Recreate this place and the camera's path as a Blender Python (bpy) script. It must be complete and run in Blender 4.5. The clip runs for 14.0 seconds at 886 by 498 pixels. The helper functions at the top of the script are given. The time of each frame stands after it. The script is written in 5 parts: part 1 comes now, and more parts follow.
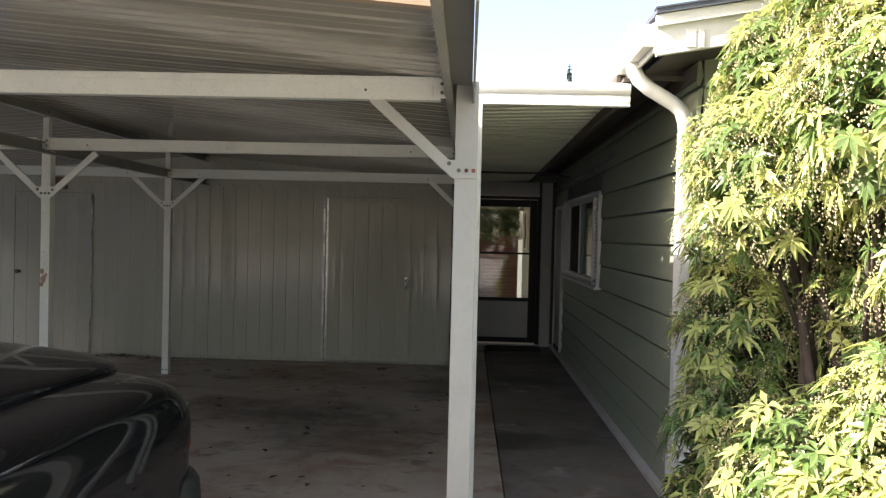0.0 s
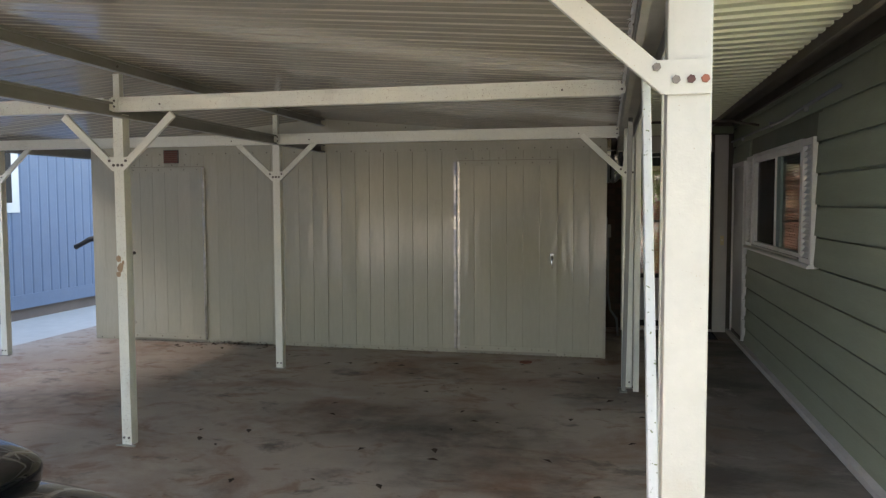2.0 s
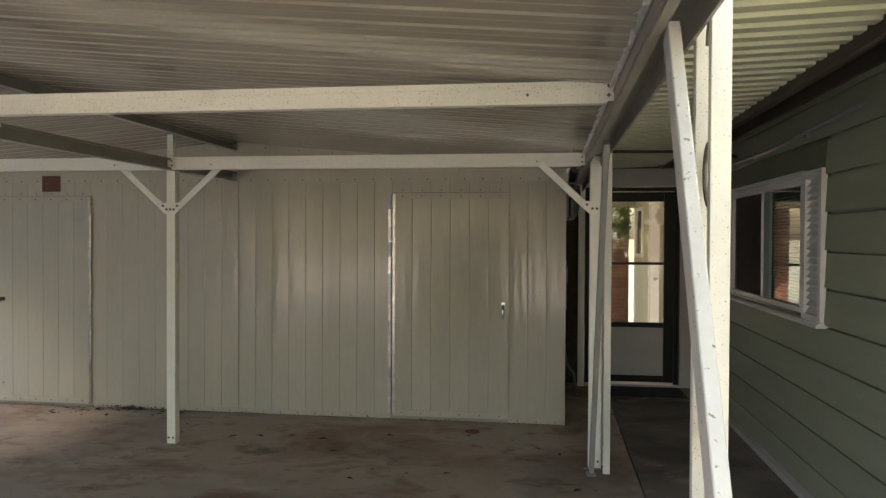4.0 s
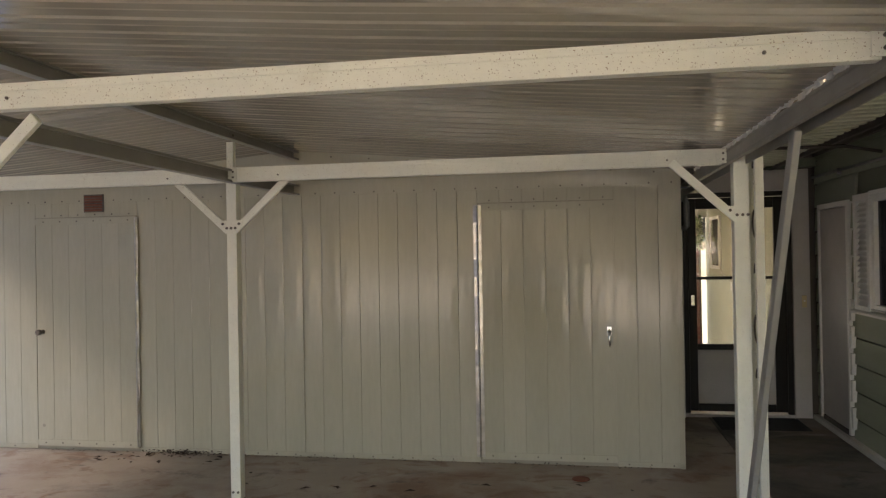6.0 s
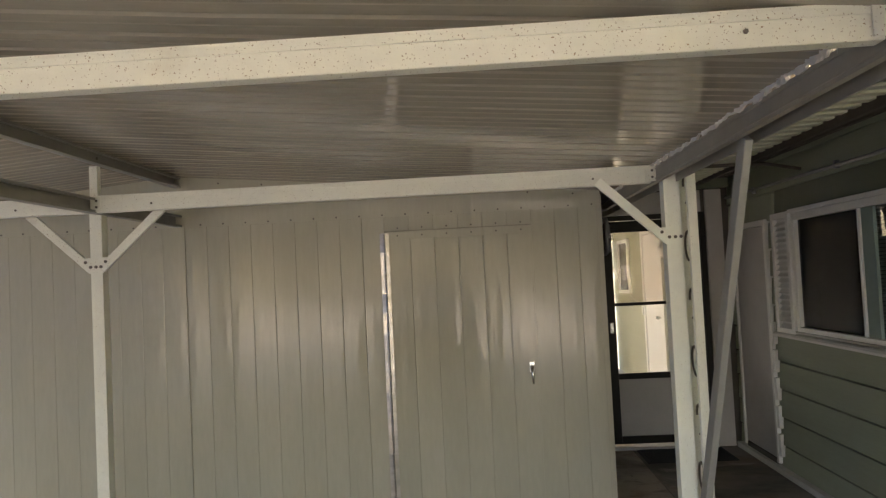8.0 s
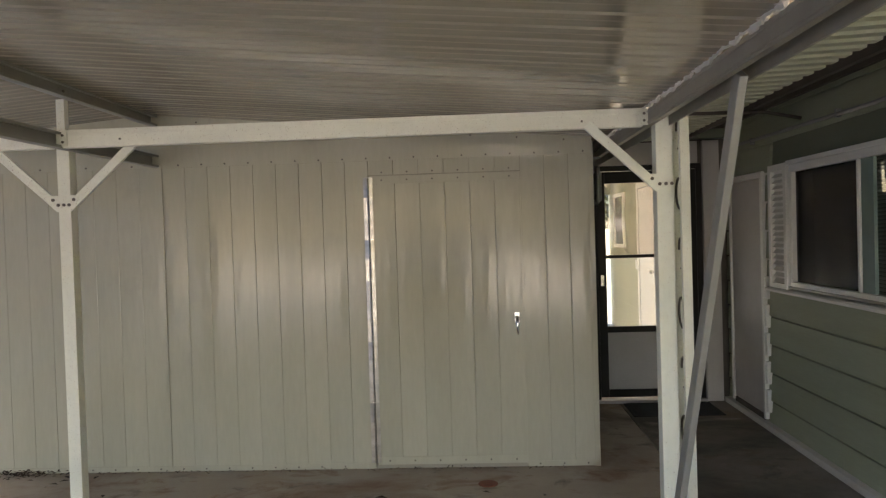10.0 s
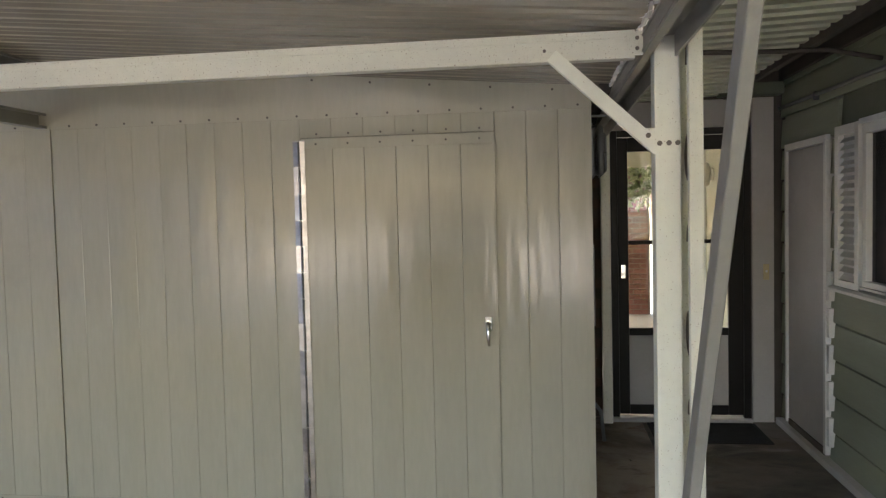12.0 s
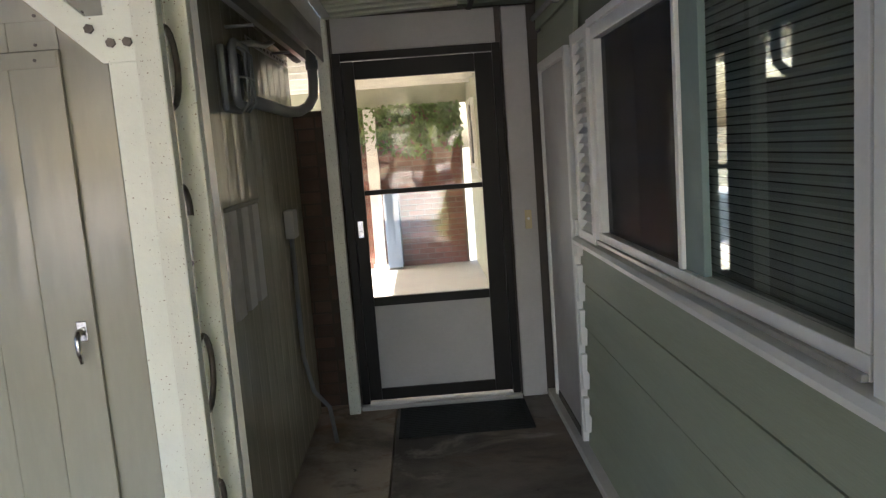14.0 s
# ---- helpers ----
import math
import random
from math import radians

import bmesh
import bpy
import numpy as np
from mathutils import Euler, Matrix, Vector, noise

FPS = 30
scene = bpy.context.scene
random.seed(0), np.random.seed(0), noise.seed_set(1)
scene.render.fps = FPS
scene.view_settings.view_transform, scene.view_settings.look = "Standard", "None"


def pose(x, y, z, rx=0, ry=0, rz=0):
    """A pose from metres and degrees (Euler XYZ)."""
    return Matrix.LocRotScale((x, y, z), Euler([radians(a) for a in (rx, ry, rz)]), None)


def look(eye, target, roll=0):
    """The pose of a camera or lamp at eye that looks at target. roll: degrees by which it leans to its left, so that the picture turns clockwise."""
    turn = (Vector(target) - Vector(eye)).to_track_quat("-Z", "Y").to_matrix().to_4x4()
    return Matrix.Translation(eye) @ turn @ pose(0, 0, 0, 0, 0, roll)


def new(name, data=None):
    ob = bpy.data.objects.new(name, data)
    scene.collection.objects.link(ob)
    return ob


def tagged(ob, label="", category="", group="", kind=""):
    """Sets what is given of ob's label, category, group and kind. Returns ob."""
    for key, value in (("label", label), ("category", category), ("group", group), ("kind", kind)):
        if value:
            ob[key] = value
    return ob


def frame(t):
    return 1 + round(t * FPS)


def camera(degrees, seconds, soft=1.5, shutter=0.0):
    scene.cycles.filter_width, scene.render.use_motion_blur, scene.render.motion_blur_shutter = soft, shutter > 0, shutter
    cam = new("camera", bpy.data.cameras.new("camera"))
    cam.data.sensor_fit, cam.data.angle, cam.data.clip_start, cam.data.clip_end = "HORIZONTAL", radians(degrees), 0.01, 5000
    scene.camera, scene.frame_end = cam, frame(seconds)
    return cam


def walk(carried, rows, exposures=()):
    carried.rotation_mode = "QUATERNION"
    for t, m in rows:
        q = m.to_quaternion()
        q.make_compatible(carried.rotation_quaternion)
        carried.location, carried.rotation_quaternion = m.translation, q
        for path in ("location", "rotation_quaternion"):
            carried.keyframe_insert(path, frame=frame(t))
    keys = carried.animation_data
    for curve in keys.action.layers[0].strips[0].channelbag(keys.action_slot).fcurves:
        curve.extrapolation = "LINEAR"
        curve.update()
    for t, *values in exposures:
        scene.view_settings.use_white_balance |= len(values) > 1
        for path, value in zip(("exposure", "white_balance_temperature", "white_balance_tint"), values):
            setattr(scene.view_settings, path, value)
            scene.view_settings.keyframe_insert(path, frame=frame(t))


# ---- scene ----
cam = camera(60.8, 14.0, soft=1.3)
PATH = [
    (0, (0.078, 1.012, 1.506), (0.012, 3.011, 1.471), 1.4),
    (0.5, (-0.004, 1.327, 1.496), (-0.24, 3.31, 1.385), 1.7),
    (1, (-0.089, 1.63, 1.51), (-0.306, 3.616, 1.423), 1.0),
    (1.5, (-0.05, 2.048, 1.521), (-0.246, 4.037, 1.445), -0.2),
    (2, (-0.1, 2.35, 1.513), (-0.527, 4.3, 1.39), -0.2),
    (2.5, (-0.186, 2.628, 1.542), (-0.487, 4.603, 1.462), 0.5),
    (3, (-0.206, 2.946, 1.535), (-0.414, 4.935, 1.485), 0.4),
    (3.2, (-0.206, 3.079, 1.544), (-0.495, 5.057, 1.511), 0.3),
    (5.3, (-0.53, 3.936, 1.561), (-0.783, 5.92, 1.529), 0.2),
    (5.5, (-0.597, 4.04, 1.577), (-1.049, 5.986, 1.493), -0.7),
    (6, (-0.847, 4.172, 1.565), (-1.197, 6.142, 1.575), -1.0),
    (6.5, (-0.92, 4.357, 1.589), (-1.032, 6.354, 1.557), -1.7),
    (7, (-0.908, 4.589, 1.586), (-1.091, 6.58, 1.592), -2.2),
    (7.5, (-0.903, 4.677, 1.577), (-1.081, 6.668, 1.603), -2.2),
    (8, (-0.94, 4.685, 1.586), (-1.036, 6.681, 1.667), -2.8),
    (8.2, (-0.959, 4.684, 1.591), (-1.045, 6.679, 1.691), -3.0),
    (10.3, (-0.834, 4.93, 1.532), (-0.949, 6.925, 1.443), -1.3),
    (10.5, (-0.818, 5.061, 1.531), (-0.977, 7.05, 1.406), -0.5),
    (11, (-0.68, 5.376, 1.528), (-0.619, 7.366, 1.334), 0.4),
    (11.5, (-0.474, 5.714, 1.548), (-0.648, 7.704, 1.449), -1.1),
    (12, (-0.353, 6.014, 1.54), (-0.618, 7.994, 1.441), -1.4),
    (12.5, (-0.12, 6.299, 1.522), (-0.322, 8.286, 1.424), -2.6),
    (13, (0.169, 6.538, 1.529), (-0.107, 8.514, 1.396), -2.9),
    (13.5, (0.352, 6.842, 1.526), (0.289, 8.828, 1.299), -2.8),
    (14, (0.574, 7.15, 1.513), (0.618, 9.132, 1.248), -4.3),
]
EXPOSURES = [(0.0, 1.66, 6300, 17), (0.5, 1.72, 6200, 16), (1.0, 2.22, 6100, 16), (1.5, 2.45, 6300, 15), (2.0, 2.75, 6600, 15), (3.0, 2.78, 6900, 15), (5.5, 3.13, 7200, 19), (6.5, 3.05, 7200, 19), (7.5, 3.29, 7100, 18), (8.0, 3.31, 7100, 18), (10.5, 3.56, 6800, 17), (12.5, 3.75, 6500, 17), (13.5, 3.75, 6300, 18), (14.0, 3.98, 6200, 18)]
walk(cam, [(t, look(eye, target, roll)) for t, eye, target, roll in PATH], exposures=EXPOSURES)

# ---------------------------------------------------------------- light
SUN_DIR = Vector((1.60, 0.38, -1.0)).normalized()
ELEV = math.asin(-SUN_DIR.z)
world = bpy.data.worlds.new("sky")
scene.world = world
world.use_nodes = True
wn = world.node_tree.nodes
sky = wn.new("ShaderNodeTexSky")
sky.sky_type = "NISHITA"
sky.sun_disc = False
sky.sun_elevation = ELEV
sky.sun_rotation = math.atan2(-SUN_DIR.x, -SUN_DIR.y)
sky.dust_density = 4.0
sky.air_density = 1.3
wn["Background"].inputs["Strength"].default_value = 0.15
world.node_tree.links.new(sky.outputs["Color"], wn["Background"].inputs["Color"])
sun = new("sun", bpy.data.lights.new("sun", "SUN"))
sun.data.energy, sun.data.angle, sun.data.color = 5.0, radians(0.53), (1.0, 0.93, 0.82)
sun.matrix_world = look((-8, 0, 8), Vector((-8, 0, 8)) + SUN_DIR)


# ---------------------------------------------------------------- materials
def material(name, base, other=None, rough=0.5, metal=0.0, scale=6.0, stretch=(1, 1, 1), amount=0.5, bump=0.0,
             bump_scale=60.0, speck=None, speck_scale=90.0, speck_cut=0.68, stain=None, stain_scale=1.2, stain_cut=0.55,
             per_piece=0.0, coat=0.0, rough_var=0.12, island=False, gloss=0.5, relief=0.004, bump_detail=4):
    """A worn surface: two colours mixed by coarse and fine noise, specks, stains, roughness that varies, fine relief."""
    m = bpy.data.materials.new(name)
    m.use_nodes = True
    nt = m.node_tree
    n, link = nt.nodes, nt.links.new
    bsdf = n["Principled BSDF"]
    geo = n.new("ShaderNodeNewGeometry")
    mapping = n.new("ShaderNodeMapping")
    mapping.inputs["Scale"].default_value = stretch
    link(geo.outputs["Position"], mapping.inputs["Vector"])

    def noise_tex(s, detail=5, rough_=0.6, vec=None):
        t = n.new("ShaderNodeTexNoise")
        t.inputs["Scale"].default_value = s
        t.inputs["Detail"].default_value = detail
        t.inputs["Roughness"].default_value = rough_
        link(vec or mapping.outputs["Vector"], t.inputs["Vector"])
        return t.outputs["Fac"]

    def ramp(fac, a, b):
        r = n.new("ShaderNodeMapRange")
        r.inputs["From Min"].default_value, r.inputs["From Max"].default_value = a, b
        link(fac, r.inputs["Value"])
        return r.outputs["Result"]

    def mix(fac, a, b, blend="MIX"):
        x = n.new("ShaderNodeMix")
        x.data_type, x.blend_type = "RGBA", blend
        for sock, v in ((x.inputs["Factor"], fac), (x.inputs["A"], a), (x.inputs["B"], b)):
            if isinstance(v, (tuple, list)):
                sock.default_value = (*v, 1)
            elif isinstance(v, (int, float)):
                sock.default_value = v
            else:
                link(v, sock)
        return x.outputs["Result"]

    def scaled(fac, k):
        x = n.new("ShaderNodeMath")
        x.operation = "MULTIPLY"
        link(fac, x.inputs[0])
        x.inputs[1].default_value = k
        return x.outputs[0]

    coarse = noise_tex(scale)
    colour = mix(scaled(ramp(coarse, 0.3, 0.7), amount), base, other or tuple(c * 0.8 for c in base))
    fine = noise_tex(scale * 9, 3)
    colour = mix(scaled(ramp(fine, 0.35, 0.7), 0.3 * amount), colour, tuple(c * 0.72 for c in base))
    if stain:
        colour = mix(scaled(ramp(noise_tex(stain_scale, 7, 0.65, geo.outputs["Position"]), stain_cut, stain_cut + 0.16), 0.8), colour, stain)
    if speck:
        colour = mix(ramp(noise_tex(speck_scale, 2, 0.5, geo.outputs["Position"]), speck_cut, speck_cut + 0.05), colour, speck)
    if per_piece:
        if island:
            rnd = geo.outputs["Random Per Island"]
        else:
            rnd = n.new("ShaderNodeObjectInfo").outputs["Random"]
        r = n.new("ShaderNodeMapRange")
        r.inputs["To Min"].default_value, r.inputs["To Max"].default_value = 1 - per_piece, 1 + per_piece
        link(rnd, r.inputs["Value"])
        hsv = n.new("ShaderNodeHueSaturation")
        link(r.outputs["Result"], hsv.inputs["Value"])
        link(colour, hsv.inputs["Color"])
        colour = hsv.outputs["Color"]
    link(colour, bsdf.inputs["Base Color"])
    rr = n.new("ShaderNodeMapRange")
    rr.inputs["To Min"].default_value, rr.inputs["To Max"].default_value = max(0.02, rough - rough_var), min(1, rough + rough_var)
    link(coarse, rr.inputs["Value"])
    link(rr.outputs["Result"], bsdf.inputs["Roughness"])
    bsdf.inputs["Metallic"].default_value = metal
    bsdf.inputs["Specular IOR Level"].default_value = gloss
    bsdf.inputs["Coat Weight"].default_value = coat
    bsdf.inputs["Coat Roughness"].default_value = 0.04
    if bump:
        b = n.new("ShaderNodeBump")
        b.inputs["Strength"].default_value = min(1.0, bump)
        b.inputs["Distance"].default_value = relief
        link(noise_tex(bump_scale, bump_detail), b.inputs["Height"])
        link(b.outputs["Normal"], bsdf.inputs["Normal"])
    return m


def glass_material(name, tint=(1, 1, 1), rough=0.0, wave=0.0, wave_scale=6.0):
    """Clear glass or plastic sheet, rippled where wave is set."""
    m = bpy.data.materials.new(name)
    m.use_nodes = True
    nt = m.node_tree
    n, link = nt.nodes, nt.links.new
    n.remove(n["Principled BSDF"])
    g = n.new("ShaderNodeBsdfGlass")
    g.inputs["Color"].default_value = (*tint, 1)
    g.inputs["Roughness"].default_value = rough
    g.inputs["IOR"].default_value = 1.45
    link(g.outputs["BSDF"], n["Material Output"].inputs["Surface"])
    if wave:
        b, t = n.new("ShaderNodeBump"), n.new("ShaderNodeTexNoise")
        t.inputs["Scale"].default_value, t.inputs["Detail"].default_value = wave_scale, 1
        geo = n.new("ShaderNodeNewGeometry")
        link(geo.outputs["Position"], t.inputs["Vector"])
        b.inputs["Strength"].default_value, b.inputs["Distance"].default_value = 1.0, wave
        link(t.outputs["Fac"], b.inputs["Height"])
        link(b.outputs["Normal"], g.inputs["Normal"])
    return m


POST = material("cream_paint", (0.78, 0.765, 0.665), (0.7, 0.685, 0.585), 0.34, scale=3, amount=0.6, speck=(0.26, 0.17, 0.1), speck_scale=190, speck_cut=0.655,
                stain=(0.55, 0.49, 0.38), stain_scale=2.2, stain_cut=0.62, bump=0.15, bump_scale=120)
# lighter copy of the cream; bounced light on the rear post is in its colour
POST_BRIGHTENED = material("brightened_cream_paint", (0.86, 0.86, 0.76), (0.79, 0.785, 0.68), 0.36, scale=3, amount=0.5, speck=(0.3, 0.2, 0.12), speck_scale=200, speck_cut=0.7, bump=0.1, bump_scale=120)
# worn cream, its base darkened to offset the strong sky light at the front
WORN_DARKENED = material("darkened_worn_cream", (0.46, 0.445, 0.385), (0.4, 0.385, 0.33), 0.45, scale=4, amount=0.7, speck=(0.3, 0.23, 0.16), speck_scale=200, speck_cut=0.7,
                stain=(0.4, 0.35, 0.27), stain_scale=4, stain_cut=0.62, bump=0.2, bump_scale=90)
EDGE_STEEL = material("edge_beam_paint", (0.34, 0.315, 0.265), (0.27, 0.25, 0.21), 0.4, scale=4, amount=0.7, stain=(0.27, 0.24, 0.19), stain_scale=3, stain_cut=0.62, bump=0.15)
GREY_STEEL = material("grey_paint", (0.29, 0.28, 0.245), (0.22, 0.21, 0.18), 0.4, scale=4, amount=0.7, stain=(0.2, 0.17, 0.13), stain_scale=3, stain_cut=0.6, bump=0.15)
ROOF = material("roof_sheet", (0.445, 0.395, 0.315), (0.37, 0.325, 0.255), 0.09, scale=1.6, stretch=(0.6, 3, 1), amount=0.8, stain=(0.3, 0.26, 0.2),
                stain_scale=0.9, stain_cut=0.58, bump=0.12, bump_scale=9, rough_var=0.05, per_piece=0.05, island=True)
CANOPY = material("canopy_sheet", (0.66, 0.67, 0.52), (0.56, 0.57, 0.44), 0.4, scale=2, amount=0.7, stain=(0.4, 0.38, 0.28), stain_scale=1.5, stain_cut=0.6)
SHED = material("shed_paint", (0.48, 0.452, 0.355), (0.42, 0.395, 0.305), 0.12, scale=1.8, stretch=(2.5, 2.5, 0.5), amount=0.7, stain=(0.37, 0.345, 0.27),
                stain_scale=1.1, stain_cut=0.6, bump=1.0, bump_scale=5.0, per_piece=0.04, rough_var=0.04, gloss=0.36, relief=0.0036, bump_detail=1.5)
SHED_LOW = material("shed_joint", (0.31, 0.285, 0.225), None, 0.6)
SIDING = material("sage_siding", (0.315, 0.342, 0.243), (0.275, 0.3, 0.208), 0.62, scale=2.5, stretch=(1, 0.4, 4), amount=0.7, stain=(0.26, 0.275, 0.195), stain_scale=1.3,
                  stain_cut=0.6, bump=0.3, bump_scale=50, per_piece=0.04)
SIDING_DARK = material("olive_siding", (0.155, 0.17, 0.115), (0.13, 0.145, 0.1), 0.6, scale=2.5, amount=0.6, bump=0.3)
WHITE = material("white_paint", (0.76, 0.75, 0.71), (0.66, 0.64, 0.58), 0.45, scale=4, amount=0.6, bump=0.15, stain=(0.55, 0.5, 0.42), stain_scale=3, stain_cut=0.66)
GUTTER = material("gutter_paint", (0.78, 0.77, 0.72), (0.68, 0.66, 0.6), 0.4, scale=5, amount=0.5, stain=(0.5, 0.45, 0.36), stain_scale=4, stain_cut=0.64)
BLACK_FRAME = material("dark_bronze", (0.012, 0.011, 0.01), (0.018, 0.015, 0.013), 0.45, scale=5, amount=0.5, gloss=0.2)
PANEL = material("panel_grey", (0.47, 0.445, 0.42), (0.4, 0.375, 0.35), 0.5, scale=5, amount=0.5, stain=(0.33, 0.31, 0.29), stain_scale=2.4, stain_cut=0.6)
CHROME = material("chrome", (0.72, 0.71, 0.69), (0.5, 0.49, 0.47), 0.18, 1.0, scale=20, amount=0.5)
HINGE = material("galvanised", (0.6, 0.57, 0.53), (0.3, 0.27, 0.23), 0.34, 1.0, scale=7, amount=0.7, stretch=(1, 1, 2), bump=0.3, bump_scale=14)
BOLT = material("bolt_zinc", (0.17, 0.15, 0.13), (0.09, 0.07, 0.055), 0.5, 0.5, scale=40, amount=0.8)
STRUT = material("strut_zinc", (0.33, 0.325, 0.3), (0.26, 0.255, 0.235), 0.42, scale=6, amount=0.7, stain=(0.24, 0.22, 0.19), stain_scale=5, stain_cut=0.6, bump=0.15)
STRUT_WORN = material("strut_flaking_white", (0.66, 0.66, 0.62), (0.56, 0.56, 0.51), 0.5, scale=5, amount=0.7, speck=(0.2, 0.22, 0.12), speck_scale=60, speck_cut=0.66, stain=(0.3, 0.32, 0.2), stain_scale=5, stain_cut=0.63, bump=0.3)
DARK_RUST = material("dark_rusty_bolt", (0.1, 0.045, 0.035), (0.06, 0.03, 0.025), 0.7, 0.3, scale=60, amount=0.8)
RUST = material("rusty_bolt", (0.28, 0.1, 0.06), (0.17, 0.07, 0.045), 0.8, 0.2, scale=60, amount=0.8)
RUBBER = material("black_rubber", (0.018, 0.018, 0.018), (0.03, 0.028, 0.026), 0.85, scale=20, amount=0.6, bump=0.5, bump_scale=150)
CAR = material("black_car_paint", (0.004, 0.004, 0.0045), (0.008, 0.008, 0.008), 0.2, 0.0, scale=8, amount=0.6, coat=0.75, speck=(0.02, 0.02, 0.018), speck_scale=220, speck_cut=0.82, rough_var=0.05, gloss=0.02)
PLASTIC = material("black_plastic", (0.012, 0.012, 0.012), (0.02, 0.02, 0.02), 0.55, scale=10, amount=0.5)
LENS = material("lamp_lens", (0.34, 0.35, 0.37), None, 0.1)
AMBER = material("amber_lens", (0.4, 0.09, 0.015), None, 0.2)


def concrete_floor(name, base, other, rust, oil, rust_cut, oil_cut, spills=()):
    """Old concrete: cloudy base, streaky rust-brown patches, oil blotches, pale scuffs, grit."""
    m = material(name, base, other, 0.62, scale=1.1, amount=0.9, speck=(0.05, 0.04, 0.03), speck_scale=16, speck_cut=0.73, bump=0.6, bump_scale=55)
    nt = m.node_tree
    n, link = nt.nodes, nt.links.new
    bsdf = n["Principled BSDF"]
    colour = bsdf.inputs["Base Color"].links[0].from_socket
    geo = n.new("ShaderNodeNewGeometry")
    for tint, scale, cut, width, amount, warp, shift in ((rust, 0.8, rust_cut, 0.16, 0.8, 1.2, 0.0), (rust, 3.1, 0.55, 0.09, 0.65, 2.0, 3.0), (oil, 0.55, oil_cut, 0.13, 0.92, 0.8, 7.0), (oil, 2.3, 0.58, 0.1, 0.7, 1.0, 11.0),
                                                         ((0.44, 0.4, 0.34), 1.7, 0.57, 0.12, 0.65, 1.5, 17.0), ((0.52, 0.49, 0.44), 9.0, 0.69, 0.05, 0.7, 1.0, 23.0)):
        mp, tx, rg, mul, mx = (n.new("ShaderNode" + k) for k in ("Mapping", "TexNoise", "MapRange", "Math", "Mix"))
        mp.inputs["Location"].default_value = (shift, shift * 0.7, 0)
        mp.inputs["Scale"].default_value = (1.0, 1.35, 1.0)
        tx.inputs["Scale"].default_value, tx.inputs["Detail"].default_value, tx.inputs["Roughness"].default_value = scale, 8, 0.66
        tx.inputs["Distortion"].default_value = warp * 0.35
        rg.inputs["From Min"].default_value, rg.inputs["From Max"].default_value = cut, cut + width
        mul.operation = "MULTIPLY"
        mul.inputs[1].default_value = amount
        mx.data_type = "RGBA"
        mx.inputs["B"].default_value = (*tint, 1)
        link(geo.outputs["Position"], mp.inputs["Vector"])
        link(mp.outputs["Vector"], tx.inputs["Vector"])
        link(tx.outputs["Fac"], rg.inputs["Value"])
        link(rg.outputs["Result"], mul.inputs[0])
        link(mul.outputs[0], mx.inputs["Factor"])
        link(colour, mx.inputs["A"])
        colour = mx.outputs["Result"]
    if spills:
        warp, blot = n.new("ShaderNodeTexNoise"), n.new("ShaderNodeTexNoise")
        warp.inputs["Scale"].default_value, warp.inputs["Detail"].default_value = 2.2, 6
        blot.inputs["Scale"].default_value, blot.inputs["Detail"].default_value = 7.0, 6
    for cx, cy, rx, ry in spills:
        shift, size, length, add, rg, mul, mx = (n.new("ShaderNode" + k) for k in ("VectorMath", "VectorMath", "VectorMath", "Math", "MapRange", "Math", "Mix"))
        shift.operation, size.operation, length.operation = "SUBTRACT", "DIVIDE", "LENGTH"
        shift.inputs[1].default_value, size.inputs[1].default_value = (cx, cy, 0), (rx, ry, 1)
        link(geo.outputs["Position"], shift.inputs[0])
        link(shift.outputs[0], size.inputs[0])
        link(size.outputs[0], length.inputs[0])
        link(geo.outputs["Position"], warp.inputs["Vector"])
        link(geo.outputs["Position"], blot.inputs["Vector"])
        add.operation, mul.operation = "MULTIPLY_ADD", "MULTIPLY"
        link(warp.outputs["Fac"], add.inputs[0])
        add.inputs[1].default_value = 1.6
        link(length.outputs["Value"], add.inputs[2])
        rg.inputs["From Min"].default_value, rg.inputs["From Max"].default_value = 1.95, 1.15
        link(add.outputs[0], rg.inputs["Value"])
        link(rg.outputs["Result"], mul.inputs[0])
        link(blot.outputs["Fac"], mul.inputs[1])
        mx.data_type = "RGBA"
        mx.inputs["B"].default_value = (*oil, 1)
        link(mul.outputs[0], mx.inputs["Factor"])
        link(colour, mx.inputs["A"])
        colour = mx.outputs["Result"]
    link(colour, bsdf.inputs["Base Color"])
    return m


# old oil spills where cars stood: centre x, y and half sizes
SPILLS = ((-0.95, 6.9, 0.75, 0.85), (-1.7, 7.3, 0.9, 0.55), (-4.4, 7.2, 0.8, 0.6), (0.0, 8.4, 0.5, 0.6))
CONCRETE = concrete_floor("concrete_slab", (0.45, 0.375, 0.3), (0.335, 0.27, 0.21), (0.22, 0.115, 0.065), (0.055, 0.045, 0.036), 0.5, 0.57, SPILLS)
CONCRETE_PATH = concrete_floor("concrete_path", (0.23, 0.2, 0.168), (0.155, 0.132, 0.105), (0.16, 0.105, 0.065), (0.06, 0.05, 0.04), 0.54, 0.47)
FOOTING = material("footing", (0.56, 0.54, 0.5), (0.44, 0.42, 0.38), 0.8, scale=3, amount=0.8, bump=0.5)
DRIVE = material("driveway", (0.6, 0.565, 0.5), (0.53, 0.5, 0.44), 0.8, scale=0.7, amount=0.8, bump=0.5, bump_scale=60)
EARTH = material("bare_ground", (0.14, 0.12, 0.09), (0.09, 0.1, 0.05), 0.9, scale=0.6, amount=0.9, bump=0.8, bump_scale=30)
BLUE = material("blue_siding", (0.15, 0.2, 0.29), (0.125, 0.17, 0.25), 0.55, scale=2, amount=0.6, bump=0.2)
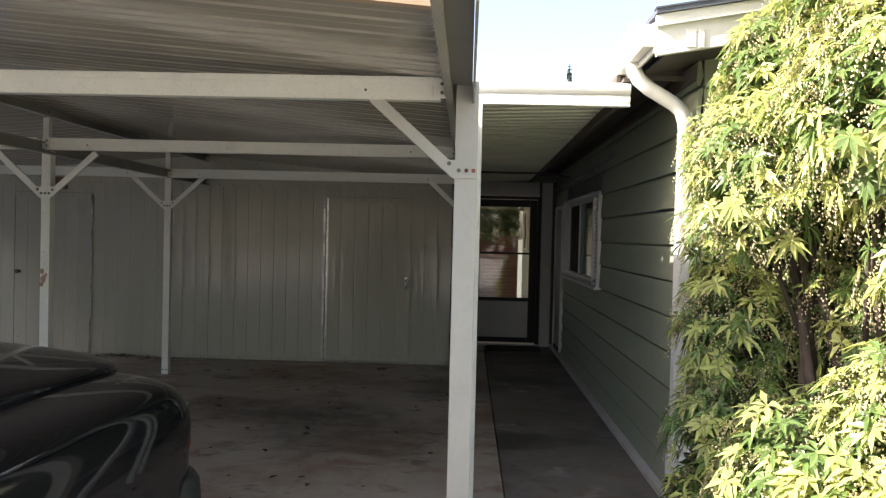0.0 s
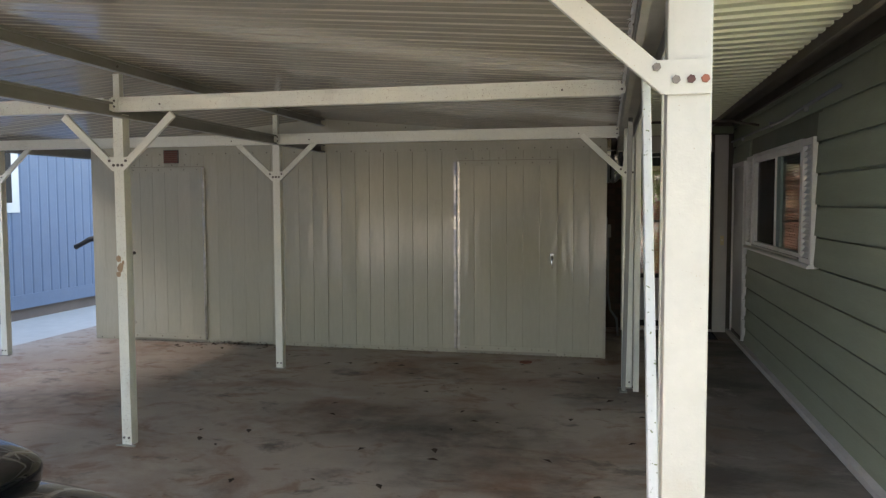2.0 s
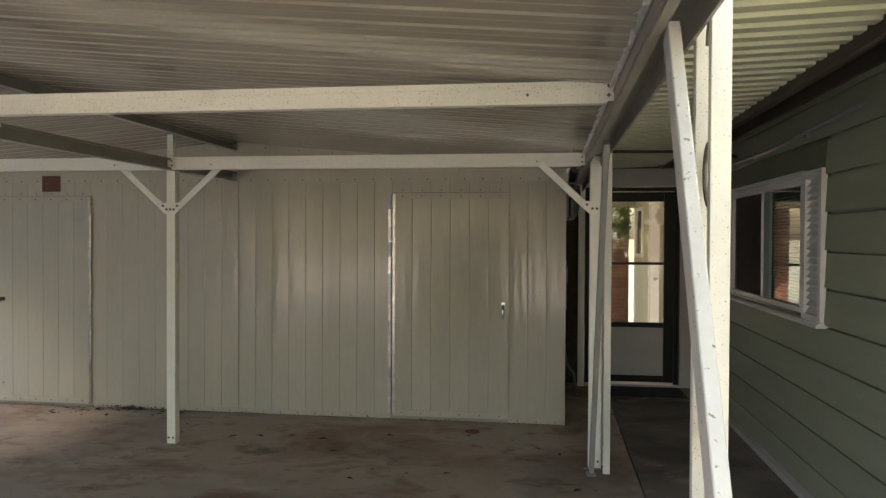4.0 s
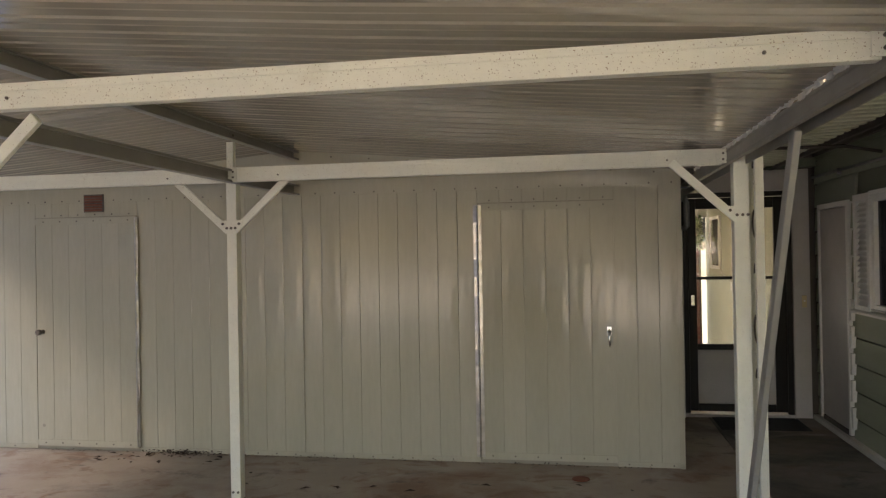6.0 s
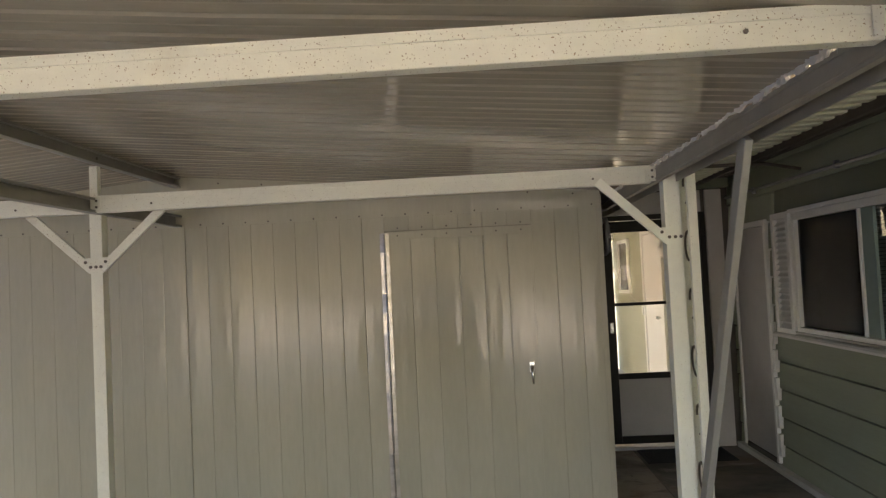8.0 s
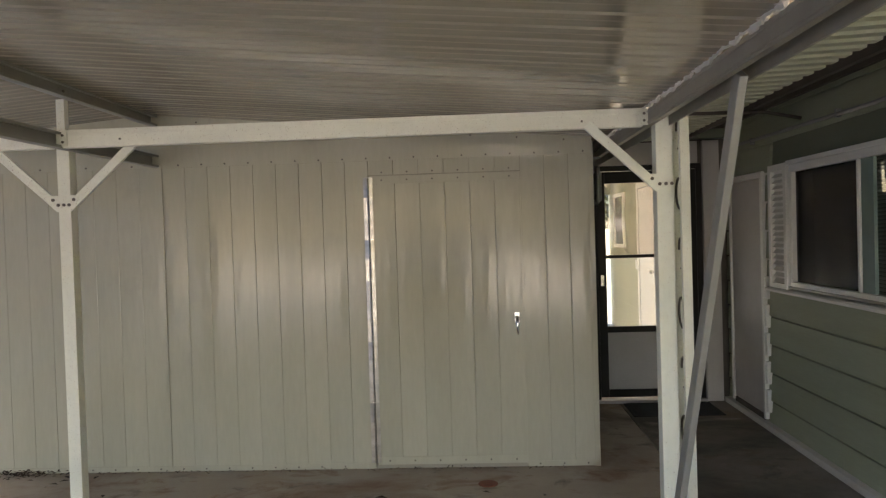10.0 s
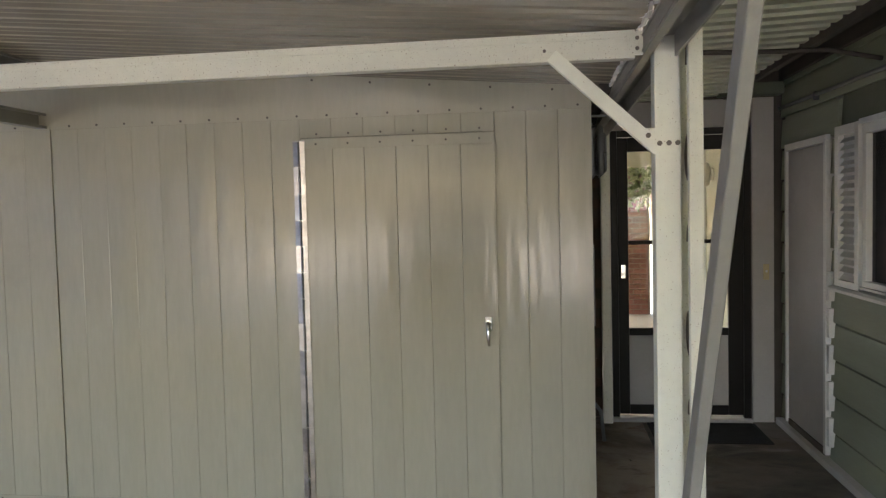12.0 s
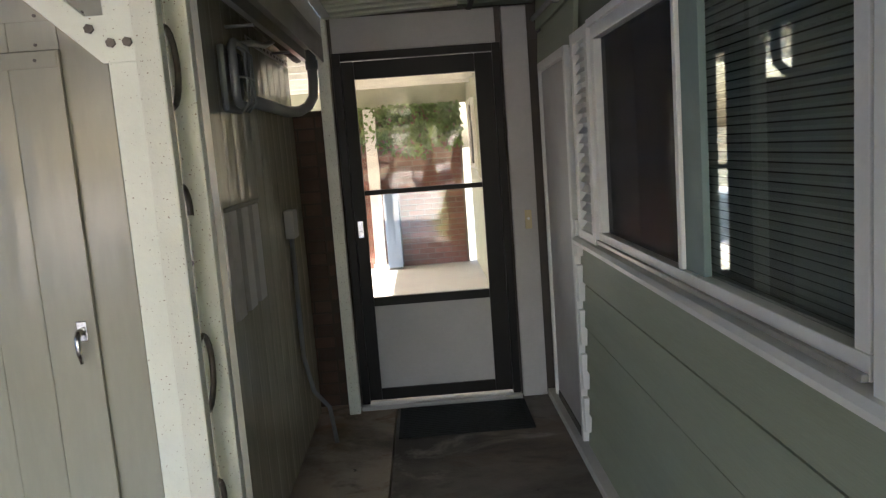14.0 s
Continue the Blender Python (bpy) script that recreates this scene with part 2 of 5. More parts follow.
BLOCK = material("skirting_block", (0.42, 0.4, 0.36), (0.34, 0.32, 0.29), 0.85, scale=5, amount=0.8, bump=0.6, per_piece=0.1)
BRICK = material("red_brick", (0.2, 0.082, 0.06), (0.15, 0.062, 0.045), 0.8, scale=9, amount=0.8, bump=0.5, bump_scale=80, per_piece=0.22)
MORTAR = material("mortar", (0.19, 0.15, 0.125), None, 0.9, bump=0.4)
DARK_MORTAR = material("dark_mortar", (0.075, 0.055, 0.042), None, 0.9, bump=0.4)
BROWN_BRICK = material("brown_brick", (0.1, 0.06, 0.042), (0.07, 0.042, 0.03), 0.8, scale=9, amount=0.8, bump=0.5, bump_scale=80, per_piece=0.22)
PALE_WALL = material("pale_green_wall", (0.4, 0.405, 0.3), (0.34, 0.345, 0.25), 0.6, scale=3, amount=0.5)
PATIO = material("pale_patio", (0.42, 0.39, 0.35), (0.35, 0.32, 0.29), 0.8, scale=2, amount=0.6, bump=0.4)
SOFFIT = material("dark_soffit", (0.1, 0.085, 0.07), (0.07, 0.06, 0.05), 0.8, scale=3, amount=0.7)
BLIND = material("blind_slat", (0.36, 0.38, 0.33), (0.31, 0.33, 0.28), 0.5, scale=5, amount=0.4)
# near-black brown: the darkness of unlit interiors is put into this colour
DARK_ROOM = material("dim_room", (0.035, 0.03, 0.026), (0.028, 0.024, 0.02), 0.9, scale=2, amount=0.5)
CURTAIN = material("green_jamb", (0.2, 0.27, 0.24), None, 0.6)
LEAF = material("leaf", (0.17, 0.25, 0.07), (0.1, 0.165, 0.045), 0.3, scale=5, amount=0.8, per_piece=0.3, island=True)
LEAF_NEW = material("young_leaf", (0.55, 0.58, 0.19), (0.42, 0.48, 0.14), 0.34, scale=5, amount=0.8, per_piece=0.25, island=True)
FLOWER = material("spent_flowers", (0.74, 0.66, 0.42), (0.62, 0.5, 0.3), 0.8, scale=9, amount=0.8, per_piece=0.25, island=True)
BARK = material("bark", (0.11, 0.085, 0.065), (0.07, 0.05, 0.04), 0.9, scale=14, amount=0.8, bump=0.8)
DRY_LEAF = material("dry_leaf", (0.06, 0.035, 0.02), (0.035, 0.022, 0.015), 0.85, scale=20, amount=0.8)
ROOFING = material("roofing", (0.1, 0.11, 0.14), (0.07, 0.08, 0.1), 0.8, scale=8, amount=0.7)
IVORY = material("ivory_plastic", (0.6, 0.5, 0.28), None, 0.45)
METER_GLASS = material("meter_glass", (0.1, 0.1, 0.1), None, 0.08)
METER_GREY = material("meter_grey", (0.24, 0.25, 0.26), (0.19, 0.2, 0.21), 0.4, 0.3, scale=6, amount=0.6)
CLEAR = glass_material("clear_pane", (0.96, 0.98, 0.97))
WAVY = glass_material("wavy_acrylic", (0.86, 0.84, 0.8), 0.02, wave=0.04, wave_scale=3.2)
SCREEN = glass_material("screened_pane", (0.62, 0.6, 0.58))
WOOD = material("bare_wood", (0.42, 0.29, 0.18), (0.34, 0.22, 0.13), 0.7, scale=3, stretch=(0.4, 4, 4), amount=0.8, bump=0.3)
MESH = bpy.data.materials.new("insect_mesh")
MESH.use_nodes = True
_n = MESH.node_tree.nodes
_mix, _clear = _n.new("ShaderNodeMixShader"), _n.new("ShaderNodeBsdfTransparent")
_n["Principled BSDF"].inputs["Base Color"].default_value = (0.03, 0.03, 0.032, 1)
_n["Principled BSDF"].inputs["Roughness"].default_value = 0.8
_mix.inputs["Fac"].default_value = 0.55
MESH.node_tree.links.new(_clear.outputs["BSDF"], _mix.inputs[1])
MESH.node_tree.links.new(_n["Principled BSDF"].outputs["BSDF"], _mix.inputs[2])
MESH.node_tree.links.new(_mix.outputs["Shader"], _n["Material Output"].inputs["Surface"])
def thin_leaf(m, share):
    """Lets part of the light through a leaf, as thin green leaves do."""
    n, link = m.node_tree.nodes, m.node_tree.links.new
    mixer, through_light = n.new("ShaderNodeMixShader"), n.new("ShaderNodeBsdfTranslucent")
    link(n["Principled BSDF"].inputs["Base Color"].links[0].from_socket, through_light.inputs["Color"])
    mixer.inputs["Fac"].default_value = share
    link(n["Principled BSDF"].outputs["BSDF"], mixer.inputs[1])
    link(through_light.outputs["BSDF"], mixer.inputs[2])
    link(mixer.outputs["Shader"], n["Material Output"].inputs["Surface"])


thin_leaf(LEAF, 0.35)
thin_leaf(LEAF_NEW, 0.4)
FIR = material("far_fir", (0.03, 0.05, 0.04), (0.02, 0.035, 0.03), 0.9, scale=2)


# ---------------------------------------------------------------- mesh helpers
def box(bm, x0, x1, y0, y1, z0, z1, bevel=0.0):
    """A box between the limits, its edges bevelled."""
    vs = bmesh.ops.create_cube(bm, size=1.0)["verts"]
    for v in vs:
        v.co = Vector((x0 if v.co.x < 0 else x1, y0 if v.co.y < 0 else y1, z0 if v.co.z < 0 else z1))
    if bevel:
        bmesh.ops.bevel(bm, geom=list({e for v in vs for e in v.link_edges}), offset=bevel, segments=2, affect="EDGES", profile=0.6)
    return bm


def prism(bm, outline, axis, a, b):
    """Extrudes a closed outline of pairs along an axis from a to b. axis x: pairs are (y, z); y: (x, z); z: (x, y)."""
    def at(p, d):
        return {"x": (d, p[0], p[1]), "y": (p[0], d, p[1]), "z": (p[0], p[1], d)}[axis]
    one = [bm.verts.new(at(p, a)) for p in outline]
    two = [bm.verts.new(at(p, b)) for p in outline]
    faces = [bm.faces.new(one), bm.faces.new(two[::-1])]
    for i in range(len(outline)):
        j = (i + 1) % len(outline)
        faces.append(bm.faces.new((one[i], two[i], two[j], one[j])))
    bmesh.ops.recalc_face_normals(bm, faces=faces)
    return bm


def tube(bm, points, radius, sides=8, caps=True):
    """A round bar along a line of points; radius is one number or one per point."""
    pts = [Vector(p) for p in points]
    rings = []
    for i, p in enumerate(pts):
        d = (pts[min(i + 1, len(pts) - 1)] - pts[max(i - 1, 0)]).normalized()
        u = d.orthogonal().normalized() if not rings else (rings[-1][1] - d * rings[-1][1].dot(d)).normalized()
        w, r = d.cross(u), radius[i] if isinstance(radius, (list, tuple)) else radius
        rings.append(([bm.verts.new(p + (u * math.cos(k * math.tau / sides) + w * math.sin(k * math.tau / sides)) * r) for k in range(sides)], u))
    for (a, _), (b, _) in zip(rings, rings[1:]):
        for k in range(sides):
            f = bm.faces.new((a[k], a[(k + 1) % sides], b[(k + 1) % sides], b[k]))
            f.smooth = True
    if caps:
        bm.faces.new(rings[0][0][::-1])
        bm.faces.new(rings[-1][0])
    return bm


def disc(bm, centre, normal, radius, depth, sides=10):
    c, d = Vector(centre), Vector(normal).normalized()
    return tube(bm, [c, c + d * depth], radius, sides)


def bar(bm, a, b, width, depth, across=(0, 1, 0), bevel=0.0):
    """A flat bar from a to b; depth runs along across."""
    a, b = Vector(a), Vector(b)
    d = (b - a).normalized()
    v = Vector(across).normalized()
    u = d.cross(v).normalized()
    vs = []
    for p in (a, b):
        for s, t in ((-1, -1), (1, -1), (1, 1), (-1, 1)):
            vs.append(bm.verts.new(p + u * s * width / 2 + v * t * depth / 2))
    faces = [bm.faces.new([vs[i] for i in f]) for f in ((3, 2, 1, 0), (4, 5, 6, 7), (0, 1, 5, 4), (1, 2, 6, 5), (2, 3, 7, 6), (3, 0, 4, 7))]
    bmesh.ops.recalc_face_normals(bm, faces=faces)
    if bevel:
        bmesh.ops.bevel(bm, geom=list({e for f in faces for e in f.edges}), offset=bevel, segments=1, affect="EDGES")
    return bm


def mesh_of(name, bm, mat):
    me = bpy.data.meshes.new(name)
    bm.to_mesh(me)
    bm.free()
    for m in mat if isinstance(mat, (list, tuple)) else [mat]:
        me.materials.append(m)
    return me


def part(name, bm, mat, parent=None, label=""):
    ob = new(name, mesh_of(name, bm, mat))
    ob.parent = parent
    return tagged(ob, label) if label else ob


def thing(name, label, category, at=(0, 0, 0), group="", kind=""):
    """An Empty at the base of a thing; its parts are built in world places and hung under it."""
    ob = new(name)
    ob.empty_display_size = 0.1
    ob.location = at
    return tagged(ob, label, category, group, kind)


def hang(parent):
    """Moves the parts of a thing that were built in world places under its base."""
    inv = Matrix.Translation(-Vector(parent.location))
    for ob in parent.children:
        ob.matrix_parent_inverse = inv


def structure(name, bm, mat, label, category):
    return tagged(part(name, bm, mat), label, category, kind="structure")


B = bmesh.new

# ---------------------------------------------------------------- ground and slabs
def sheet(x0, x1, y0, y1, z0, z1, bevel=0.004):
    return box(B(), x0, x1, y0, y1, z0, z1, bevel)


bm = B()
box(bm, -900, 900, -900, 900, -0.9, -0.45)
structure("ground", bm, EARTH, "bare brown earth ground around the houses", "ground")
structure("driveway", sheet(-6.3, 5.0, -14, 2.3, -0.46, -0.012), DRIVE, "wide pale concrete driveway", "driveway")
structure("driveway_apron", sheet(-6.3, 1.0, 2.305, 3.35, -0.46, -0.012), DRIVE, "grey concrete driveway in front of the carport", "driveway")
structure("road", sheet(-70, 70, -30, -14.02, -0.46, -0.03), DRIVE, "pale sunlit concrete street behind the driveway", "road")
structure("floor", sheet(-6.3, 0.322, 3.36, 11.9, -0.455, 0.0), CONCRETE, "oil-stained grey concrete carport slab", "floor")
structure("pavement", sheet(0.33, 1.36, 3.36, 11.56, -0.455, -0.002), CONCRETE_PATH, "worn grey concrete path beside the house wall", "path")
structure("side_yard", sheet(-9.9, -6.31, -14, 30, -0.455, -0.3), DRIVE, "pale sunlit concrete strip beside the blue house", "pavement")
structure("patio_floor", sheet(-4.6, 1.36, 11.6, 17.2, -0.45, -0.006), PATIO, "pale sunlit concrete floor of the back patio", "floor")

# ---------------------------------------------------------------- carport frame
ROWS_Y = (4.02, 6.37, 8.62)
RIDGE_X, LOW_X, EDGE_X, ROOF_Y0 = -3.028, -6.02, 0.05, 3.06
BEAM_Z0, BEAM_Z1 = 2.03, 2.115


def roof_z(x):
    """Underside of the roof: it falls from the ridge to both edges."""
    return 2.375 - abs(x - RIDGE_X) * 0.083


def channel(bm, x0, x1, y, z0, z1, flange=0.045, wall=0.006):
    """A C-channel along x whose web faces -y, with lips."""
    out = [(y, z0), (y, z1), (y + flange, z1), (y + flange, z1 - 0.012), (y + flange - wall, z1 - 0.012), (y + flange - wall, z1 - wall), (y + wall, z1 - wall),
           (y + wall, z0 + wall), (y + flange - wall, z0 + wall), (y + flange - wall, z0 + 0.012), (y + flange, z0 + 0.012), (y + flange, z0)]
    return prism(bm, out, "x", x0, x1)


def roof_beam(y, BEAM_Z0, BEAM_Z1):
    """Row beam: two channel lengths that meet at the middle post, with a raised top lip and end brackets."""
    t = thing("roof_beam", "cream painted steel channel beam across the carport", "beam", (0, y, BEAM_Z0), "carport beams")
    for a, b in ((LOW_X, RIDGE_X + 0.0), (RIDGE_X + 0.002, -0.045)):
        bm = channel(B(), a + 0.05, b, y - 0.03, BEAM_Z0, BEAM_Z1)
        prism(bm, [(y - 0.036, BEAM_Z1 - 0.02), (y - 0.036, BEAM_Z1 + 0.003), (y - 0.0302, BEAM_Z1 + 0.003), (y - 0.0302, BEAM_Z1 - 0.02)], "x", a + 0.05, b)
        prism(bm, [(y - 0.038, BEAM_Z1 - 0.003), (y - 0.038, BEAM_Z1 + 0.005), (y - 0.0362, BEAM_Z1 + 0.005), (y - 0.0362, BEAM_Z1 - 0.003)], "x", a + 0.05, b)
        prism(bm, [(y - 0.033, BEAM_Z0 + 0.001), (y - 0.033, BEAM_Z0 + 0.006), (y - 0.0302, BEAM_Z0 + 0.006), (y - 0.0302, BEAM_Z0 + 0.001)], "x", a + 0.05, b)
        part("channel", bm, POST, t)
    for x in (-0.045, RIDGE_X + 0.07):
        bm = box(B(), x - 0.028, x + 0.028, y - 0.042, y - 0.0365, BEAM_Z0 + 0.006, BEAM_Z1 - 0.002, 0.001)
        br = part("end_bracket", bm, POST, t)
        for dz in (0.028, 0.062):
            part("bolt", disc(B(), (x + 0.006, y - 0.042, BEAM_Z0 + dz), (0, -1, 0), 0.007, 0.005, 6), BOLT, br)
    for x in (-0.34, RIDGE_X + 0.37, RIDGE_X - 0.37):
        part("bolt", disc(B(), (x, y - 0.036, BEAM_Z0 + 0.035), (0, -1, 0), 0.006, 0.004, 6), BOLT, t)
    hang(t)
    return t


def carport_post(x, y, half, sides, z_top, up=0.012, group="carport posts", paint=None, label="cream painted square steel carport post with knee brace"):
    """Square post with foot plate, gusset plate and knee braces on the named sides."""
    t = thing("carport_post", label, "post", (x, y, 0), group)
    bm = box(B(), x - half, x + half, y - half, y + half, 0.0, z_top, 0.004)
    part("shaft", bm, paint or POST, t)
    part("foot_plate", box(B(), x - half - 0.03, x + half + 0.03, y - half - 0.02, y - half - 0.001, 0.0, 0.007, 0.001), GREY_STEEL, t)
    for s in (-1, 1):
        part("bolt", disc(B(), (x + s * half * 0.5, y - half, 0.05), (0, -1, 0), 0.008, 0.005, 6), BOLT, t)
    f = y - half
    lo, hi = (x - half - 0.045 if -1 in sides else x - half + 0.0), (x + half + 0.045 if 1 in sides else x + half - 0.002)
    g0, g1 = (1.705, 1.776) if half > 0.044 else (1.70, 1.785)
    out = [(lo + (0.04 if -1 in sides else 0), g0 + up), (hi - (0.04 if 1 in sides else 0), g0 + up), (hi, g0 + 0.038 + up), (hi, g1 + up), (lo, g1 + up), (lo, g0 + 0.038 + up)]
    plate = part("gusset_plate", prism(B(), out, "y", f - 0.009, f - 0.0045), paint or POST, t)
    spots = [x - 0.028, x + 0.002, x + 0.03]
    spots += [x + s * (half + 0.022) for s in sides]
    for i, bx in enumerate(spots):
        part("bolt", disc(B(), (bx, f - 0.009, 1.735 + up + (0.027 if i > 2 else 0)), (0, -1, 0), 0.009, 0.006, 6), (BOLT, DARK_RUST, RUST, BOLT)[min(i, 3)] if half > 0.044 else BOLT, plate)
    for s in sides:
        part("knee_brace", bar(B(), (x + s * (half - 0.005), f + 0.003, 1.722 + up), (x + s * 0.375, f + 0.003, 2.05), 0.046, 0.022, bevel=0.002), paint or POST, t)
    hang(t)
    return t


for y, up in zip(ROWS_Y, (0.008, 0.019, 0.0)):
    roof_beam(y, BEAM_Z0 + up + (0.007 if up > 0.015 else 0.0), BEAM_Z1 + up)
# front post: darkened copy of the cream, against overbright light
carport_post(0.062, 4.05, 0.045, (-1,), 2.12, 0.03, paint=WORN_DARKENED)
# rear post: its extra brightness comes from the lighter cream
carport_post(0.058, 8.635, 0.042, (-1,), 2.10, paint=POST_BRIGHTENED, label="brightened cream square steel carport post with knee brace")
for y in (4.1, 6.5, 8.75):
    carport_post(RIDGE_X - 0.005, y, 0.034, (-1, 1), 2.06)
    stub = part("stub_post", box(B(), RIDGE_X - 0.04, RIDGE_X + 0.005, y - 0.02, y + 0.02, 2.06, 2.305, 0.002), POST)
    tagged(stub, "short cream steel stub between beam and ridge purlin", "post", "stub posts")
for y in (4.05, 6.44, 8.75):
    carport_post(LOW_X + 0.03, y, 0.034, (1,), 2.1)

bm = B()
rng = random.Random(21)
for x, z, rad in ((-3.048, 1.17, 0.022), (-3.038, 1.12, 0.027), (-3.05, 1.08, 0.018), (-3.018, 1.15, 0.012)):
    ring = [bm.verts.new((x + rad * rng.uniform(0.6, 1.1) * math.cos(k * 0.785), 6.4605, z + 1.2 * rad * rng.uniform(0.6, 1.1) * math.sin(k * 0.785))) for k in range(8)]
    mid = bm.verts.new((x, 6.457, z))
    for k in range(8):
        bm.faces.new((ring[k], ring[(k + 1) % 8], mid))
tagged(part("paint_flake", bm, WOOD), "peeled rusty paint patch on a carport post", "paint flake")

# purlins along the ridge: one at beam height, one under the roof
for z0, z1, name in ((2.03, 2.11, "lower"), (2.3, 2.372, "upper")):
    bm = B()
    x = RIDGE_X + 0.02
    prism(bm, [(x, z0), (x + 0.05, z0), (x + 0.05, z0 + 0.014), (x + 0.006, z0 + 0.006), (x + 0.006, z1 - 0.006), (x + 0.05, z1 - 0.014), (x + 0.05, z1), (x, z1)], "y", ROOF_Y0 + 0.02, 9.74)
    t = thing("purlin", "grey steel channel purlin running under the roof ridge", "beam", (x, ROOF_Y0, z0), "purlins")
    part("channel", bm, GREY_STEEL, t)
    for y in (4.02, 6.37, 8.62):
        cleat = part("cleat", box(B(), x + 0.0065, x + 0.012, y + 0.02, y + 0.09, z0 + 0.02, z1 - 0.02, 0.001), GREY_STEEL, t)
        part("bolt", disc(B(), (x + 0.012, y + 0.055, (z0 + z1) / 2), (1, 0, 0), 0.008, 0.006, 6), BOLT, cleat)
    hang(t)

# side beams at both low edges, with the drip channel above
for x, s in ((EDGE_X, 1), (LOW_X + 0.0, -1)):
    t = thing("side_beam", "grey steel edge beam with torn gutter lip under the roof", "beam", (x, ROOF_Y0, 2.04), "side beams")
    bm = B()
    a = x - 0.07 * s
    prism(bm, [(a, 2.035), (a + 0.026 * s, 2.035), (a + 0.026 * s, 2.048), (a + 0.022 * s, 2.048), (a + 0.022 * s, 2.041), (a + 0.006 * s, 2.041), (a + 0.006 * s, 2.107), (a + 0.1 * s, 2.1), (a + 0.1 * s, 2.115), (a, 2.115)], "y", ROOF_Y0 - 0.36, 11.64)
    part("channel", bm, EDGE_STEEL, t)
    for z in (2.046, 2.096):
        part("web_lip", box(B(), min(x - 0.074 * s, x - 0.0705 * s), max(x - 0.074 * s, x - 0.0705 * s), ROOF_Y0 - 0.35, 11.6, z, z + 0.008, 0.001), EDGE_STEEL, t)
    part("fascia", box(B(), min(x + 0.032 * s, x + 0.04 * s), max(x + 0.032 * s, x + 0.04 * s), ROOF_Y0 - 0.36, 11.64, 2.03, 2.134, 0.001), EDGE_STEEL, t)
    if s > 0:
        # the upper strip closes the gap to the canopy, but for two bolt holes
        for a, b in ((5.3, 5.469), (5.491, 6.147), (6.163, 11.64)):
            part("upper_strip", box(B(), x + 0.032, x + 0.04, a, b, 2.135, 2.163), EDGE_STEEL, t)
        part("upper_fascia", box(B(), x + 0.032, x + 0.04, 5.3, 11.64, 2.164, 2.36), GUTTER, t)
    hang(t)

# torn pale foam strip between roof sheets and side beam
bm = B()
rng = random.Random(5)
y, prev = ROOF_Y0 + 0.05, None
while y < 11.5:
    lo = 2.118 + rng.uniform(-0.018, 0.006)
    x = EDGE_X - 0.078 + rng.uniform(-0.012, 0.004)
    cur = [bm.verts.new(q) for q in ((x, y, lo), (x + 0.006, y, 2.152), (x + 0.02, y, 2.152), (x + 0.012, y, lo + 0.004))]
    if prev:
        for i in range(4):
            j = (i + 1) % 4
            bm.faces.new((prev[i], cur[i], cur[j], prev[j]))
    prev = cur
    y += rng.uniform(0.008, 0.03)
for _ in range(170):
    y = ROOF_Y0 + 0.08 + 8.2 * rng.random() ** 1.5
    x = EDGE_X - 0.08
    tip = Vector((x - rng.uniform(0.004, 0.022), y + rng.uniform(-0.012, 0.012), 2.118 - rng.uniform(-0.01, 0.028)))
    vs = [bm.verts.new(q) for q in ((x, y - 0.004, 2.124), (x, y + 0.004, 2.124), (x + 0.003, y, 2.13), tip)]
    for f in ((0, 1, 3), (1, 2, 3), (2, 0, 3), (0, 2, 1)):
        bm.faces.new([vs[k] for k in f])
structure("trim_foam_strip", bm, WHITE, "torn whitish foam strip between roof and edge beam", "trim")

# raking struts from post foot to side beam
for foot, top, paint, look_words in (((0.03, 4.13, 0.0), (0.03, 5.32, 2.045), STRUT_WORN, "flaking white steel strut leaning from post foot to edge beam"),
                                     ((0.03, 8.47, 0.0), (0.035, 7.43, 2.045), STRUT, "dull grey steel strut leaning from post foot to edge beam")):
    t = thing("raking_strut", look_words, "strut", foot, "raking struts")
    bm = bar(B(), (foot[0], foot[1], 0.03), top, 0.075, 0.03, across=(1, 0, 0), bevel=0.003)
    part("bar", bm, paint, t)
    part("foot_plate", box(B(), foot[0] - 0.03, foot[0] + 0.03, foot[1] - 0.05, foot[1] + 0.05, 0.0, 0.006, 0.001), GREY_STEEL, t)
    part("bolt", disc(B(), (foot[0] - 0.02, top[1], top[2] + 0.02), (-1, 0, 0), 0.009, 0.008, 6), BOLT, t)
    hang(t)


# carport roof: pans that run from ridge to edge, with narrow upstanding ribs between
def ribbed_profile(y0, y1, pitch):
    out, y = [], y0
    while y < y1:
        out += [(y, 0.0), (y + pitch * 0.06, 0.0075), (y + pitch * 0.14, 0.0075), (y + pitch * 0.2, 0.0), (y + pitch * 0.52, 0.0), (y + pitch * 0.56, 0.002), (y + pitch * 0.60, 0.0)]
        y += pitch
    return out + [(y, 0.0)]


# ribs
prof = ribbed_profile(ROOF_Y0, 11.6, 0.16)
bm = B()
cols = []
xs = [LOW_X - 0.02, (LOW_X + RIDGE_X) / 2, RIDGE_X, RIDGE_X / 2, EDGE_X - 0.03]
for x in xs:
    sag = 0.006 if x in (xs[1], xs[3]) else 0
    cols.append([[bm.verts.new((x, y, roof_z(x) + dz + e - sag + 0.004 * math.sin(3 * y + x))) for y, dz in prof] for e in (0.0, 0.004)])
for (a, a2), (b, b2) in zip(cols, cols[1:]):
    for i in range(len(prof) - 1):
        bm.faces.new((a[i], b[i], b[i + 1], a[i + 1]))
        bm.faces.new((a2[i], a2[i + 1], b2[i + 1], b2[i]))
structure("ceiling", bm, ROOF, "glossy tan ribbed sheet metal carport roof", "roof")
bm = B()
